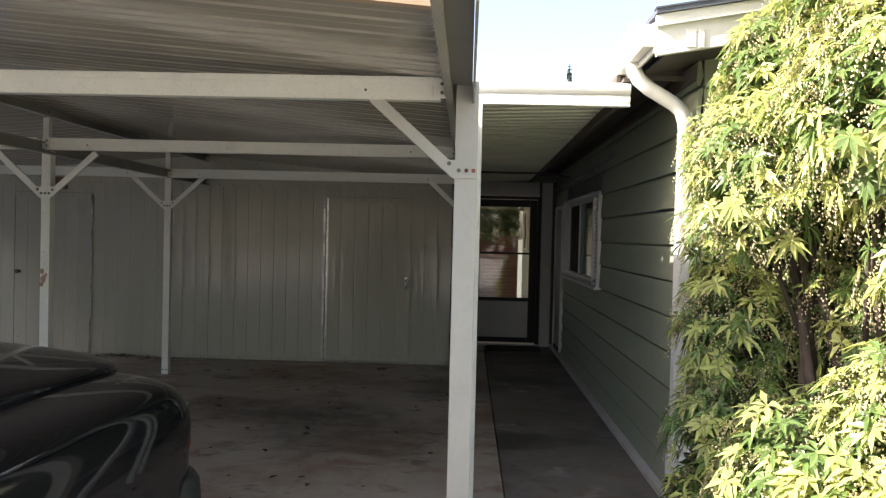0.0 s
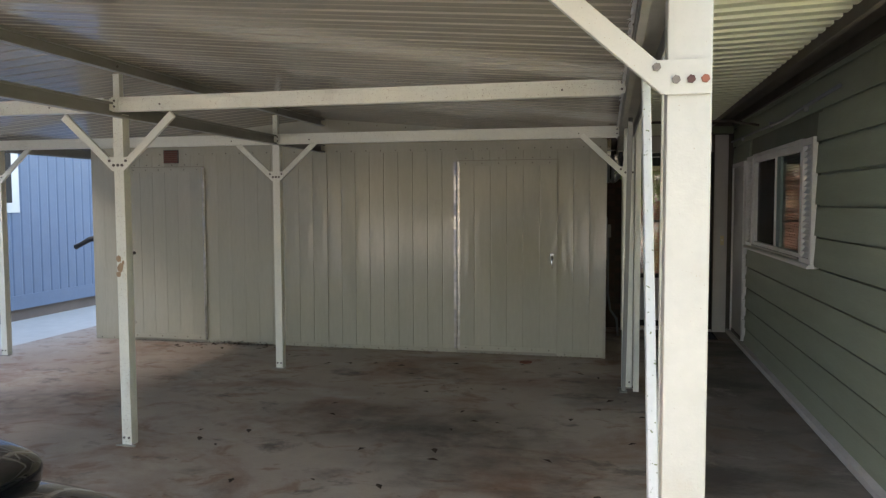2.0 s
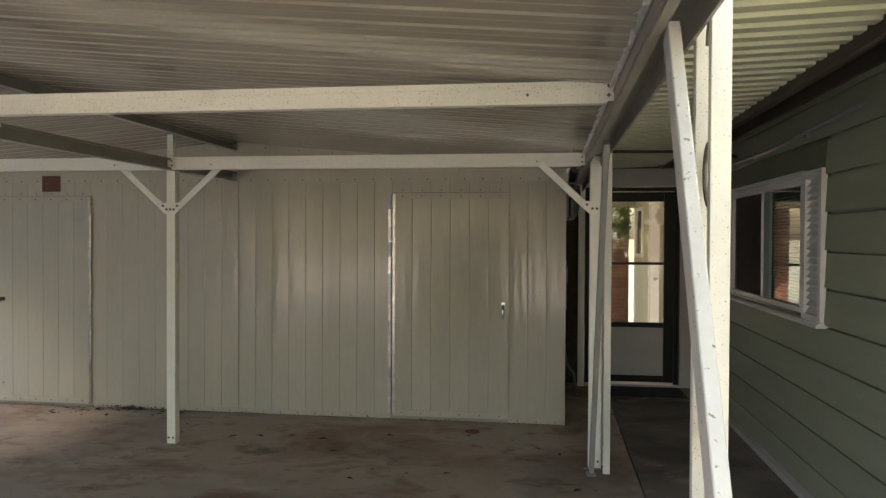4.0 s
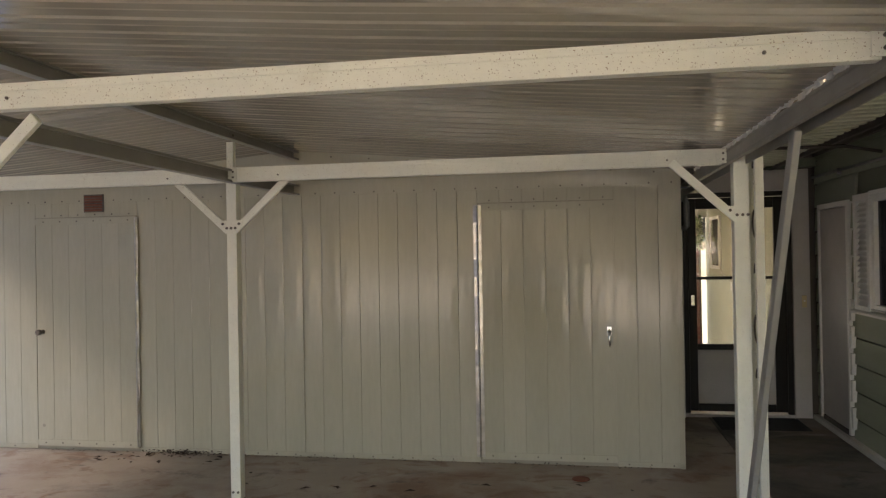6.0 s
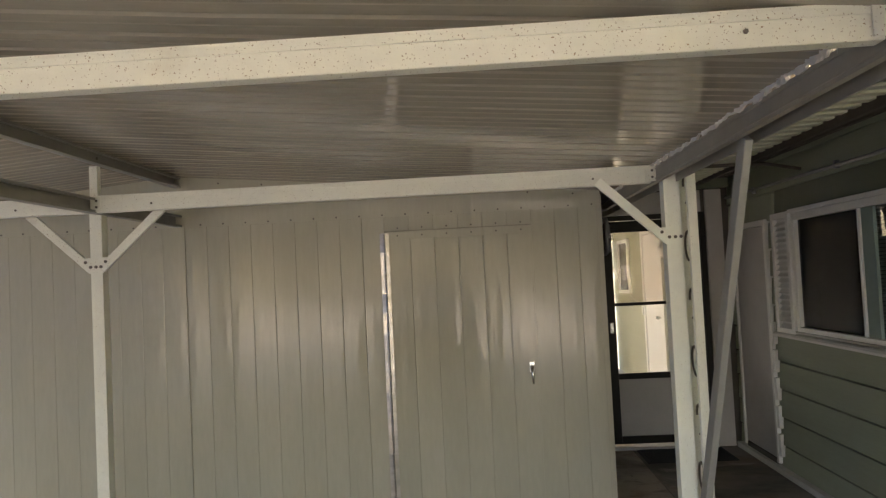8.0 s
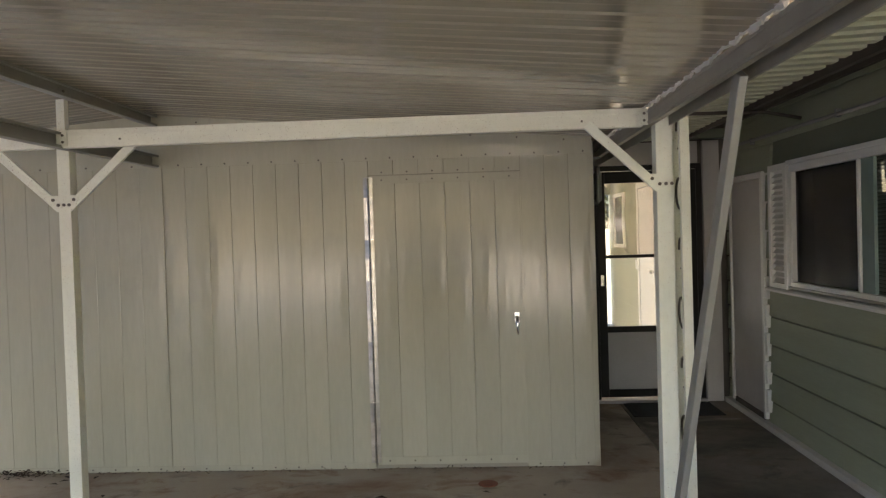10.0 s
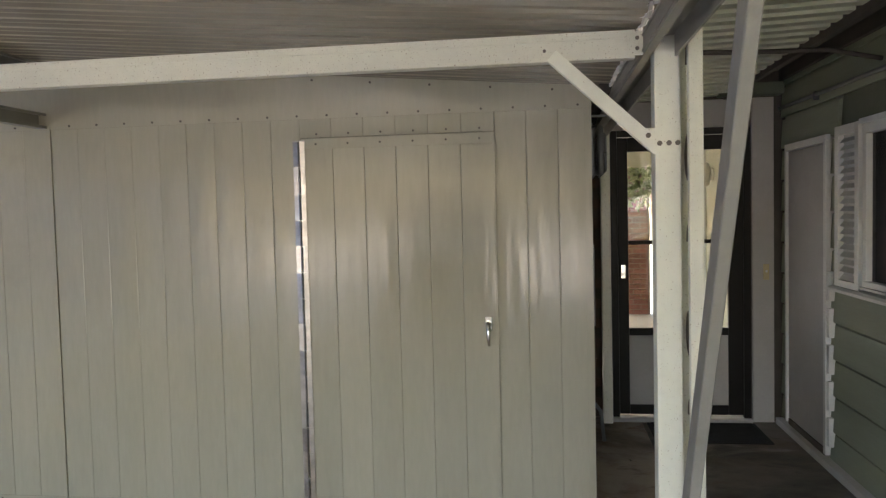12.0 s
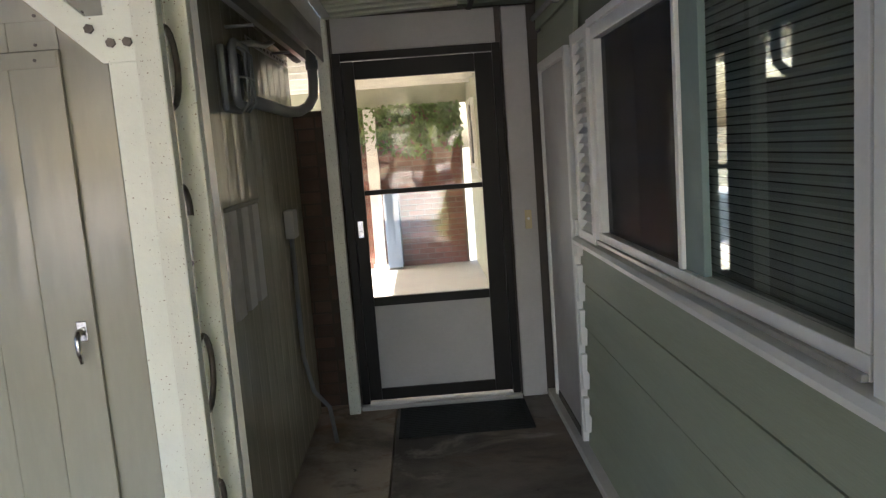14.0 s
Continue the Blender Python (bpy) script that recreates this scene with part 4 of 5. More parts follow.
def shed_door(x0, x1, top, hinge_left):
    d = part("door", box(B(), x0 + 0.004, x1 - 0.004, SY - 0.004, SY + 0.011, 0.03, top - 0.004), SHED_LOW, t)
    fy = SY - 0.017
    boards(d, x0 + 0.014, x1 - 0.005, 0.04, top - 0.05, fy)
    for z0, z1 in ((top - 0.055, top - 0.002), (0.034, 0.085)):
        lath = part("lath", box(B(), x0 + 0.014, x1 - 0.004, fy - 0.005, fy - 0.0008, z0, z1, 0.001), SHED, d)
    for i in range(6):
        x = x0 + 0.09 + i * (x1 - x0 - 0.13) / 5.2
        for z in (top - 0.03, 0.06):
            part("screw", disc(B(), (x, fy - 0.005, z), (0, -1, 0), 0.0058, 0.004, 6), BOLT, d)
        part("screw", disc(B(), (x, SY - 0.003, top + 0.022), (0, -1, 0), 0.0058, 0.004, 6), BOLT, d)
    hx = x0 if hinge_left else x1
    hw = 1.0 if hinge_left else 0.45
    hinge = part("hinge", box(B(), hx - 0.03 * hw, hx + 0.032 * hw, SY - 0.0235, SY - 0.0215, 0.05, top - 0.01), HINGE, d, "shiny bent piano hinge strip")
    for k in range(14):
        za = 0.05 + k * (top - 0.06) / 14
        zb = za + (top - 0.06) / 14 - 0.006
        j = 0.003 * math.sin(k * 2.3)
        bm = prism(B(), [(hx - 0.03 * hw, SY - 0.024), (hx - 0.006, SY - 0.0275 + j), (hx + 0.001, SY - 0.034 + j), (hx + 0.008, SY - 0.0275 + j), (hx + 0.032 * hw, SY - 0.0245), (hx + 0.032 * hw, SY - 0.0237), (hx - 0.03 * hw, SY - 0.0237)], "z", za, zb)
        part("knuckle", bm, HINGE, d)
    kx = x1 - 0.045 if hinge_left else x0 + 0.07
    part("edge_strip", box(B(), (x1 - 0.008 if hinge_left else x0), (x1 + 0.003 if hinge_left else x0 + 0.011), SY - 0.019, SY - 0.001, 0.03, top, 0.001), SHED, d)
    if hinge_left:
        hd = part("handle", tube(B(), [(kx, fy, 0.98), (kx, fy - 0.03, 0.98), (kx, fy - 0.045, 0.965), (kx, fy - 0.045, 0.91), (kx + 0.002, fy - 0.04, 0.875)], [0.016, 0.012, 0.011, 0.009, 0.006], 10), CHROME, d, "chrome drop handle")
        part("escutcheon", box(B(), kx - 0.017, kx + 0.017, fy - 0.004, fy, 0.945, 1.015, 0.003), CHROME, hd)
    else:
        part("knob", tube(B(), [(kx, fy, 0.97), (kx, fy - 0.03, 0.97), (kx, fy - 0.04, 0.97), (kx, fy - 0.065, 0.97), (kx, fy - 0.07, 0.97)], [0.02, 0.01, 0.024, 0.024, 0.012], 12), BOLT, d, "tarnished round door knob")
        part("hole", disc(B(), (x0 + 0.07, fy - 0.0012, 0.2), (0, -1, 0), 0.013, 0.002, 10), SHED_LOW, d, "small dark hole")
    return d


shed_door(*DOORS[0][:3], True)
shed_door(*DOORS[1][:3], False)
v = part("vent", box(B(), -4.815, -4.635, SY - 0.012, SY - 0.006, 1.945, 2.09, 0.002), BOLT, t, "rusty dark wall vent")
for i in range(6):
    z = 1.955 + i * 0.022
    part("slat", prism(B(), [(SY - 0.022, z), (SY - 0.0125, z + 0.014), (SY - 0.0125, z + 0.011), (SY - 0.02, z - 0.002)], "x", -4.805, -4.645), RUST, v)
hang(t)

# ---------------------------------------------------------------- electric meter and cables on the shed side
t = thing("bulkhead_lamp", "unlit grey caged bulkhead lamp on the shed side", "wall lamp", (SX1, 10.0, 1.7))
part("back_box", box(B(), SX1 + 0.002, SX1 + 0.03, 9.93, 10.15, 1.7, 1.94, 0.012), METER_GREY, t)
lens = part("lens", box(B(), SX1 + 0.031, SX1 + 0.075, 9.955, 10.125, 1.73, 1.91, 0.03), METER_GLASS, t, "dull ribbed glass")
ring = []
for cy, cz, a0 in ((10.12, 1.91, 0), (9.96, 1.91, 90), (9.96, 1.76, 180), (10.12, 1.76, 270)):
    for k in range(5):
        a = radians(a0 + k * 22.5)
        ring.append((SX1 + 0.06, cy + 0.035 * math.cos(a), cz + 0.035 * math.sin(a)))
ring.append(ring[0])
part("ring", tube(B(), ring, 0.016, 8), METER_GREY, t)
for y in (9.985, 10.04, 10.095):
    part("cage_bar", tube(B(), [(SX1 + 0.06, y, 1.70), (SX1 + 0.09, y, 1.73), (SX1 + 0.09, y, 1.91), (SX1 + 0.06, y, 1.94)], 0.005, 6), METER_GREY, t)
part("cage_bar", tube(B(), [(SX1 + 0.06, 9.93, 1.82), (SX1 + 0.088, 9.96, 1.82), (SX1 + 0.088, 10.12, 1.82), (SX1 + 0.06, 10.15, 1.82)], 0.005, 6), METER_GREY, t)
part("conduit", tube(B(), [(SX1 + 0.04, 10.1, 1.955), (SX1 + 0.06, 10.28, 1.985), (SX1 + 0.06, 10.55, 2.01), (SX1 + 0.06, 10.75, 2.055), (SX1 + 0.065, 10.87, 2.1), (SX1 + 0.07, 10.9, 2.14)], 0.013, 8), METER_GREY, t)
hang(t)
t = thing("louvre_cover", "three pale upright metal strips fixed to the shed side", "wall panel", (SX1, 10.05, 0.97))
part("top_rail", box(B(), SX1 + 0.002, SX1 + 0.012, 9.78, 10.33, 1.345, 1.36, 0.002), SHED_LOW, t)
for a in (9.79, 9.975, 10.16):
    part("strip", prism(B(), [(SX1 + 0.002, a), (SX1 + 0.014, a + 0.02), (SX1 + 0.014, a + 0.13), (SX1 + 0.002, a + 0.15)], "z", 0.955, 1.344), PANEL, t)
hang(t)
t = thing("outlet_box", "small grey outlet box with drooping cable", "outlet box", (SX1, 10.95, 1.2))
part("box", box(B(), SX1 + 0.002, SX1 + 0.05, 10.9, 11.02, 1.12, 1.26, 0.006), PANEL, t)
part("pipe", tube(B(), [(SX1 + 0.02, 10.96, 1.12), (SX1 + 0.02, 10.96, 0.5), (SX1 + 0.05, 11.0, 0.3), (SX1 + 0.12, 11.02, 0.2), (SX1 + 0.14, 11.03, 0.0)], 0.012, 8), METER_GREY, t)
hang(t)


t = thing("drain_pipe", "dark pipe with grey drain bend slung along the shed side", "pipe", (SX1 + 0.06, 9.8, 2.08))
part("pipe", tube(B(), [(SX1 + 0.07, 9.7, 2.115), (SX1 + 0.07, 10.6, 2.085), (SX1 + 0.07, 11.4, 2.06)], 0.032, 10), SOFFIT, t)
part("trap", tube(B(), [(SX1 + 0.04, 10.22, 1.755), (SX1 + 0.055, 10.6, 1.75), (SX1 + 0.06, 10.95, 1.745), (SX1 + 0.085, 11.2, 1.757), (SX1 + 0.118, 11.32, 1.79), (SX1 + 0.143, 11.365, 1.84), (SX1 + 0.15, 11.37, 1.92), (SX1 + 0.15, 11.37, 2.09)], 0.027, 10), METER_GREY, t, "grey swept drain bend")
part("collar", tube(B(), [(SX1 + 0.15, 11.37, 1.985), (SX1 + 0.15, 11.37, 2.035)], 0.034, 12), METER_GREY, t)
strap = part("strap", box(B(), SX1 + 0.02, SX1 + 0.024, 10.35, 11.35, 2.0, 2.03, 0.0), HINGE, t, "perforated metal strap")
for k in range(12):
    part("slot", box(B(), SX1 + 0.0245, SX1 + 0.0255, 10.38 + k * 0.08, 10.42 + k * 0.08, 2.009, 2.021), BOLT, strap)
for y in (10.1, 10.9):
    part("bracket", box(B(), SX1 + 0.002, SX1 + 0.11, y, y + 0.025, 2.02, 2.03, 0.001), METER_GREY, t)
hang(t)


# ---------------------------------------------------------------- ornamental canopy posts
def ornamental_post(x, y0, y1, top):
    t = thing("ornamental_post", "pale aluminium canopy post with scrollwork between two uprights", "post", (x, y0, 0), "canopy posts")
    for y in (y0, y1):
        part("upright", box(B(), x - 0.02, x + 0.025, y - 0.016, y + 0.016, 0.0, top, 0.003), POST, t)
    w = y1 - y0 - 0.036
    n = 7
    for k in range(n):
        z = 0.25 + k * (top - 0.5) / (n - 1)
        pts = []
        for i in range(17):
            a = -math.pi / 2 + i / 16 * 1.5 * math.pi
            r = w * (0.48 - 0.016 * i)
            s = 1 if k % 2 else -1
            pts.append((x, (y0 + y1) / 2 + s * r * math.cos(a), z + 1.3 * r * math.sin(a)))
        part("scroll", tube(B(), pts, 0.006, 6), BOLT, t)
    for z in (0.1, top - 0.1):
        part("tie", box(B(), x - 0.012, x + 0.012, y0 + 0.0165, y1 - 0.0165, z, z + 0.015, 0.001), POST, t)
    hang(t)
    return t


ornamental_post(0.125, 8.50, 8.68, 2.255)
ornamental_post(0.115, 5.20, 5.38, 2.26)
t = thing("canopy_beam", "cream metal beam that carries the canopy edge", "beam", (0.11, 5.3, 2.25))
part("bar", box(B(), 0.1, 0.15, 5.36, 11.4, 2.262 - 0.001, 2.266, 0.0), GUTTER, t)
hang(t)


# ---------------------------------------------------------------- brick walls
def brick_wall(name, label, x0, x1, y, z0, z1, mat, face):
    bm = B()
    box(bm, x0, x1, y + 0.008 * (1 if face < 0 else -1), y + 0.1, z0, z1)
    w = structure(name, bm, DARK_MORTAR if mat is BROWN_BRICK else MORTAR, label, "brick wall")
    L, Hh, gap = 0.2, 0.062, 0.011
    me = mesh_of("brick", box(B(), 0, L, 0, 0.03, 0, Hh, 0.003), mat)
    half = mesh_of("brick", box(B(), 0, L / 2 - gap / 2, 0, 0.03, 0, Hh, 0.003), mat)
    r = 0
    z = z0 + 0.005
    while z + Hh < z1 + 0.02:
        x = x0
        if r % 2:
            o = new("brick", half)
            o.location, o.parent = (x, y, z), w
            x += L / 2 + gap / 2
        while x < x1 - 0.02:
            o = new("brick", me if x + L <= x1 + 0.004 else half)
            o.location, o.parent = (x, y - 0.002 * random.random(), z), w
            x += L + gap
        z += Hh + gap
        r += 1
    return w


# ---------------------------------------------------------------- back patio seen through the storm door
bm = B()
box(bm, 1.24, 1.34, 11.66, 17.2, 0.0, 2.7)
structure("wall_patio_east", bm, PALE_WALL, "pale green painted patio wall", "wall")
t = thing("door_3", "white panelled door in the pale patio wall", "door", (1.22, 14.3, 0), kind="structure")
part("door_leaf", box(B(), 1.205, 1.238, 13.85, 14.75, 0.02, 2.03, 0.004), WHITE, t)
for a, b, c, d in ((13.75, 13.845, 0.0, 2.12), (14.755, 14.85, 0.0, 2.12), (13.846, 14.754, 2.035, 2.12)):
    part("door_frame", box(B(), 1.195, 1.238, a, b, c, d, 0.004), WHITE, t)
part("knob", tube(B(), [(1.205, 13.95, 1.0), (1.17, 13.95, 1.0), (1.15, 13.95, 1.0)], [0.012, 0.026, 0.015], 10), CHROME, t)
hang(t)
t = thing("window_2", "small white framed window in the patio wall", "window", (1.22, 16.2, 1.2), kind="structure")
for a, b, c, d in ((15.8, 15.85, 1.25, 2.05), (16.55, 16.6, 1.25, 2.05), (15.851, 16.549, 1.25, 1.3), (15.851, 16.549, 2.0, 2.05)):
    part("window_frame", box(B(), 1.2, 1.238, a, b, c, d, 0.004), WHITE, t)
# opaque pane coloured as the unlit interior
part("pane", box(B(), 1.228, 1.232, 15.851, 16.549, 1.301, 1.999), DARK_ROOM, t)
hang(t)
bm = B()
box(bm, -3.6, 1.3, 11.645, 17.1, 2.345, 2.40)
box(bm, -3.6, 0.055, 11.645, 11.67, 2.1, 2.344)
structure("ceiling_patio", bm, CANOPY, "cream boards under the patio canopy", "ceiling")
for i in range(9):
    tagged(part("rafter", box(B(), -1.5, 1.235, 11.9 + i * 0.55, 11.95 + i * 0.55, 2.27, 2.338, 0.003), WHITE), "pale wooden rafter under the patio canopy", "rafter", "patio rafters")

structure("trim_patio_fascia", sheet(-1.5, 1.235, 16.98, 17.06, 2.07, 2.34, 0.004), PALE_WALL, "pale fascia board above the patio brick wall", "trim")
t = thing("patio_post", "white square post at the end of the patio", "post", (-0.02, 16.9, 0))
part("shaft", box(B(), -0.09, 0.05, 16.84, 16.94, 0.0, 2.06, 0.006), WHITE, t)
part("base", box(B(), -0.11, 0.07, 16.82, 16.96, 0.0, 0.07, 0.006), WHITE, t)
hang(t)
t = thing("patio_cabinet", "blue-grey metal cabinet against the brick wall", "cabinet", (0.17, 16.9, 0))
part("body", box(B(), 0.075, 0.265, 16.80, 17.03, 0.03, 0.98, 0.008), BLUE, t)
part("cabinet_top", box(B(), 0.06, 0.28, 16.78, 17.03, 0.981, 1.01, 0.004), WHITE, t)
part("foot", box(B(), 0.085, 0.255, 16.82, 17.02, 0.0, 0.03, 0.002), PLASTIC, t)
hang(t)
t = thing("porch_lamp", "white globe porch lamp beside the patio door", "wall lamp", (1.22, 13.45, 1.8))
part("plate", tube(B(), [(1.238, 13.45, 1.83), (1.22, 13.45, 1.83)], 0.06, 16), WHITE, t)
part("globe", tube(B(), [(1.2, 13.45, 1.93), (1.17, 13.45, 1.91), (1.15, 13.45, 1.83), (1.165, 13.45, 1.75), (1.19, 13.45, 1.72)], [0.02, 0.05, 0.066, 0.05, 0.02], 14), WHITE, t)
hang(t)
t = thing("wall_outlet", "white weatherproof outlet on the patio wall", "outlet", (1.23, 15.0, 1.0))
part("cover", box(B(), 1.215, 1.238, 15.0, 15.08, 0.98, 1.10, 0.004), WHITE, t)
part("cord", tube(B(), [(1.22, 15.04, 1.1), (1.225, 15.2, 1.14), (1.22, 15.5, 1.16), (1.225, 15.9, 1.22)], 0.006, 6), PANEL, t)
hang(t)

# ---------------------------------------------------------------- blue neighbour house
NX = -9.0
t = thing("neighbour_house", "blue ribbed-sided neighbouring house on pale block skirting", "house", (NX, 12, -0.3))
bm = B()
box(bm, NX - 6, NX - 0.02, -6, 26, -0.1, 4.1)
part("core", bm, BLUE, t)
wl = part("wall", box(B(), NX - 0.019, NX - 0.012, -6, 26, -0.1, 4.1), BLUE, t)
bm = B()
out = []
w = 0.2
prism(bm, [(0.0, -0.012), (0.02, 0.0), (w - 0.03, 0.0), (w - 0.01, -0.012)], "z", -0.08, 4.05)
me = mesh_of("panel", bm, BLUE)
for i in range(110):
    o = new("panel", me)
    o.matrix_local = pose(NX, 20 - i * w, 0, 0, 0, 0) @ Matrix(((0, 1, 0, 0), (-1, 0, 0, 0), (0, 0, 1, 0), (0, 0, 0, 1)))
    o.parent = wl
part("lower_band", box(B(), NX - 0.011, NX + 0.012, -6, 26, -0.12, 0.1, 0.004), BLUE, t)
part("eave", box(B(), NX - 6.2, NX + 0.35, -6.2, 26.2, 4.1, 4.2, 0.01), WHITE, t)
part("roof", prism(B(), [(NX - 6.3, 4.2), (NX + 0.4, 4.2), (NX - 3, 5.6)], "y", -6.3, 26.3), ROOFING, t)
win = part("window", box(B(), NX - 0.01, NX + 0.03, 10.9, 12.35, 1.38, 2.6, 0.004), WHITE, t, "white framed window")
# interior darkness painted on as the pane's colour
part("pane", box(B(), NX + 0.031, NX + 0.034, 11.0, 12.2, 1.53, 2.5), DARK_ROOM, win, "window glass coloured as the dark interior")
sk = part("skirting", box(B(), NX - 0.3, NX - 0.06, -6, 26, -0.45, -0.121), MORTAR, t)
me = mesh_of("block", box(B(), 0, 0.22, 0, 0.39, 0, 0.172, 0.008), BLOCK)
for r in range(2):
    for i in range(34):
        o = new("block", me)
        o.location, o.parent = (NX - 0.28 - 0.006 * random.random(), 6 + i * 0.4 + 0.2 * r, -0.47 + r * 0.176), sk
hang(t)
t = thing("hose_spigot", "dark pipe stub sticking out of the shed side", "pipe", (-5.72, 9.85, 1.1))
part("pipe", tube(B(), [(-5.72, 9.85, 1.13), (-5.84, 9.85, 1.11), (-5.96, 9.85, 1.05), (-6.03, 9.85, 1.02)], [0.035, 0.03, 0.026, 0.03], 10), PLASTIC, t)
hang(t)

# ---------------------------------------------------------------- parked car
CX = -1.72


def loft(stations, ny=1):
    """Body shell: each station is (y, list of (x, z) from low side to top centre); mirrored about the car's middle."""
    bm = B()
    rings = []
    for y, pts in stations:
        ring = [bm.verts.new((CX + x, y, z)) for x, z in pts] + [bm.verts.new((CX - x, y, z)) for x, z in reversed(pts[:-1])]
        rings.append(ring)
    for a, b in zip(rings, rings[1:]):
        for i in range(len(a) - 1):
            f = bm.faces.new((a[i], b[i], b[i + 1], a[i + 1]))
            f.smooth = True
    bm.faces.new(rings[0])
    bm.faces.new(rings[-1][::-1])
    bmesh.ops.recalc_face_normals(bm, faces=bm.faces)
    return bm


def smooth(ob, level=2):
    s = ob.modifiers.new("smooth", "SUBSURF")
    s.levels = s.render_levels = level
    return ob


car = thing("car", "dusty black tall estate car with glossy paint at the carport", "car", (CX, 1.3, 0))
front_st = []
for y, w, zs, zh, zc in ((3.64, 0.78, 0.85, 0.915, 0.935), (3.57, 0.88, 0.935, 0.99, 1.015), (3.44, 0.92, 1.0, 1.045, 1.06), (3.25, 0.935, 1.025, 1.062, 1.085), (3.0, 0.94, 1.035, 1.078, 1.11), (2.6, 0.94, 1.04, 1.095, 1.14),
                         (2.2, 0.94, 1.045, 1.11, 1.16), (1.88, 0.94, 1.045, 1.14, 1.2)):
    front_st.append((y, [(w * 0.9, 0.24), (w * 0.98, 0.36), (w, 0.58), (w * 0.972, 0.7), (w * 0.995, zs - 0.12), (w * 0.968, zs - 0.012), (w * 0.88, zs + (zh - zs) * 0.5), (w * 0.74, zh), (w * 0.4, zc - 0.012), (0, zc)]))
body = smooth(part("front_body", loft(front_st), CAR, car))
rear_st = []
for y, w, zs, zt, wt in ((1.9, 0.935, 1.02, 1.18, 0.80), (1.2, 0.935, 1.03, 1.58, 0.64), (0.8, 0.935, 1.03, 1.63, 0.62), (-0.2, 0.925, 1.03, 1.63, 0.62), (-0.75, 0.905, 1.02, 1.54, 0.6), (-1.1, 0.865, 0.98, 1.1, 0.70), (-1.22, 0.785, 0.86, 0.92, 0.6)):
    rear_st.append((y, [(w * 0.9, 0.24), (w * 0.98, 0.36), (w, 0.56), (w * 0.985, zs - 0.05), (w * 0.95, zs), (wt + 0.08, (zs + zt) / 2 + 0.05), (wt, zt - 0.03), (wt * 0.5, zt), (0, zt + 0.01)]))
smooth(part("rear_body", loft(rear_st), CAR, car))
# bonnet lid: a skin a little above the front shell
hood = []
for y, w, z0, z1 in ((3.67, 0.2, 1.015, 1.04), (3.63, 0.42, 1.03, 1.07), (3.56, 0.58, 1.052, 1.105), (3.46, 0.675, 1.07, 1.13), (3.2, 0.70, 1.09, 1.165), (2.8, 0.72, 1.11, 1.205), (2.4, 0.73, 1.125, 1.235), (2.0, 0.73, 1.145, 1.26)):
    hood.append((y, [(w - 0.012, z0 - 0.09), (w, z0 - 0.022), (w, z0), (w * 0.7, z0 + (z1 - z0) * 0.62), (w * 0.35, z0 + (z1 - z0) * 0.93), (0, z1)]))
smooth(part("bonnet", loft(hood), CAR, car, "dusty black bonnet"))
part("windscreen", prism(B(), [(1.97, 1.26), (1.22, 1.6), (1.20, 1.585), (1.94, 1.245)], "x", CX - 0.6, CX + 0.6), BLACK_FRAME, car, "dark windscreen")
for s in (-1, 1):
    hl = B()
    box(hl, CX + s * 0.79 - 0.07, CX + s * 0.79 + 0.07, 3.45, 3.575, 0.83, 0.925, 0.03)
    lamp = part("headlight", hl, LENS, car, "clear headlight")
    am = B()
    box(am, CX + s * 0.848 - 0.03, CX + s * 0.848 + 0.024, 3.46, 3.555, 0.765, 0.81, 0.01)
    part("side_marker", am, AMBER, car, "amber side marker")
    wheel = part("wheel", tube(B(), [(CX + s * 0.74, 2.72, 0.33), (CX + s * 0.76, 2.72, 0.33), (CX + s * 0.91, 2.72, 0.33), (CX + s * 0.935, 2.72, 0.33)], [0.27, 0.31, 0.31, 0.27], 28), RUBBER, car)
    part("rim", tube(B(), [(CX + s * 0.93, 2.72, 0.33), (CX + s * 0.945, 2.72, 0.33)], [0.2, 0.17], 24), METER_GREY, wheel)
    wheel = part("wheel", tube(B(), [(CX + s * 0.74, -0.25, 0.33), (CX + s * 0.76, -0.25, 0.33), (CX + s * 0.91, -0.25, 0.33), (CX + s * 0.935, -0.25, 0.33)], [0.27, 0.31, 0.31, 0.27], 28), RUBBER, car)
    part("rim", tube(B(), [(CX + s * 0.93, -0.25, 0.33), (CX + s * 0.945, -0.25, 0.33)], [0.2, 0.17], 24), METER_GREY, wheel)
bp = []
for y, w in ((3.2, 0.935), (3.46, 0.935), (3.62, 0.88), (3.71, 0.6)):
    bp.append((y, [(w, 0.32), (w + 0.012, 0.42), (w + 0.012, 0.64), (w, 0.7), (w * 0.9, 0.715), (0, 0.72)]))
smooth(part("bumper", loft(bp), PLASTIC, car, "dull black plastic bumper"), 1)
part("side_moulding", box(B(), CX + 0.925, CX + 0.955, 0.3, 2.2, 0.6, 0.66, 0.006), PLASTIC, car)
hang(car)


# ---------------------------------------------------------------- flowering shrub at the house corner
def leaf(bm, base, way, up, length, width, droop):
    """A lance-shaped leaf, folded a little along its middle."""
    side = way.cross(up).normalized() * width
    tip = base + way * length - Vector((0, 0, droop * length))
    mid = base + way * length * 0.5 - Vector((0, 0, droop * length * 0.3))
    fold = up * width * 0.35
    v = [bm.verts.new(p) for p in (base, mid + side + fold, tip, mid - side + fold, mid)]
    bm.faces.new((v[0], v[1], v[4]))
    bm.faces.new((v[1], v[2], v[4]))
    bm.faces.new((v[0], v[4], v[3]))
    bm.faces.new((v[4], v[2], v[3]))


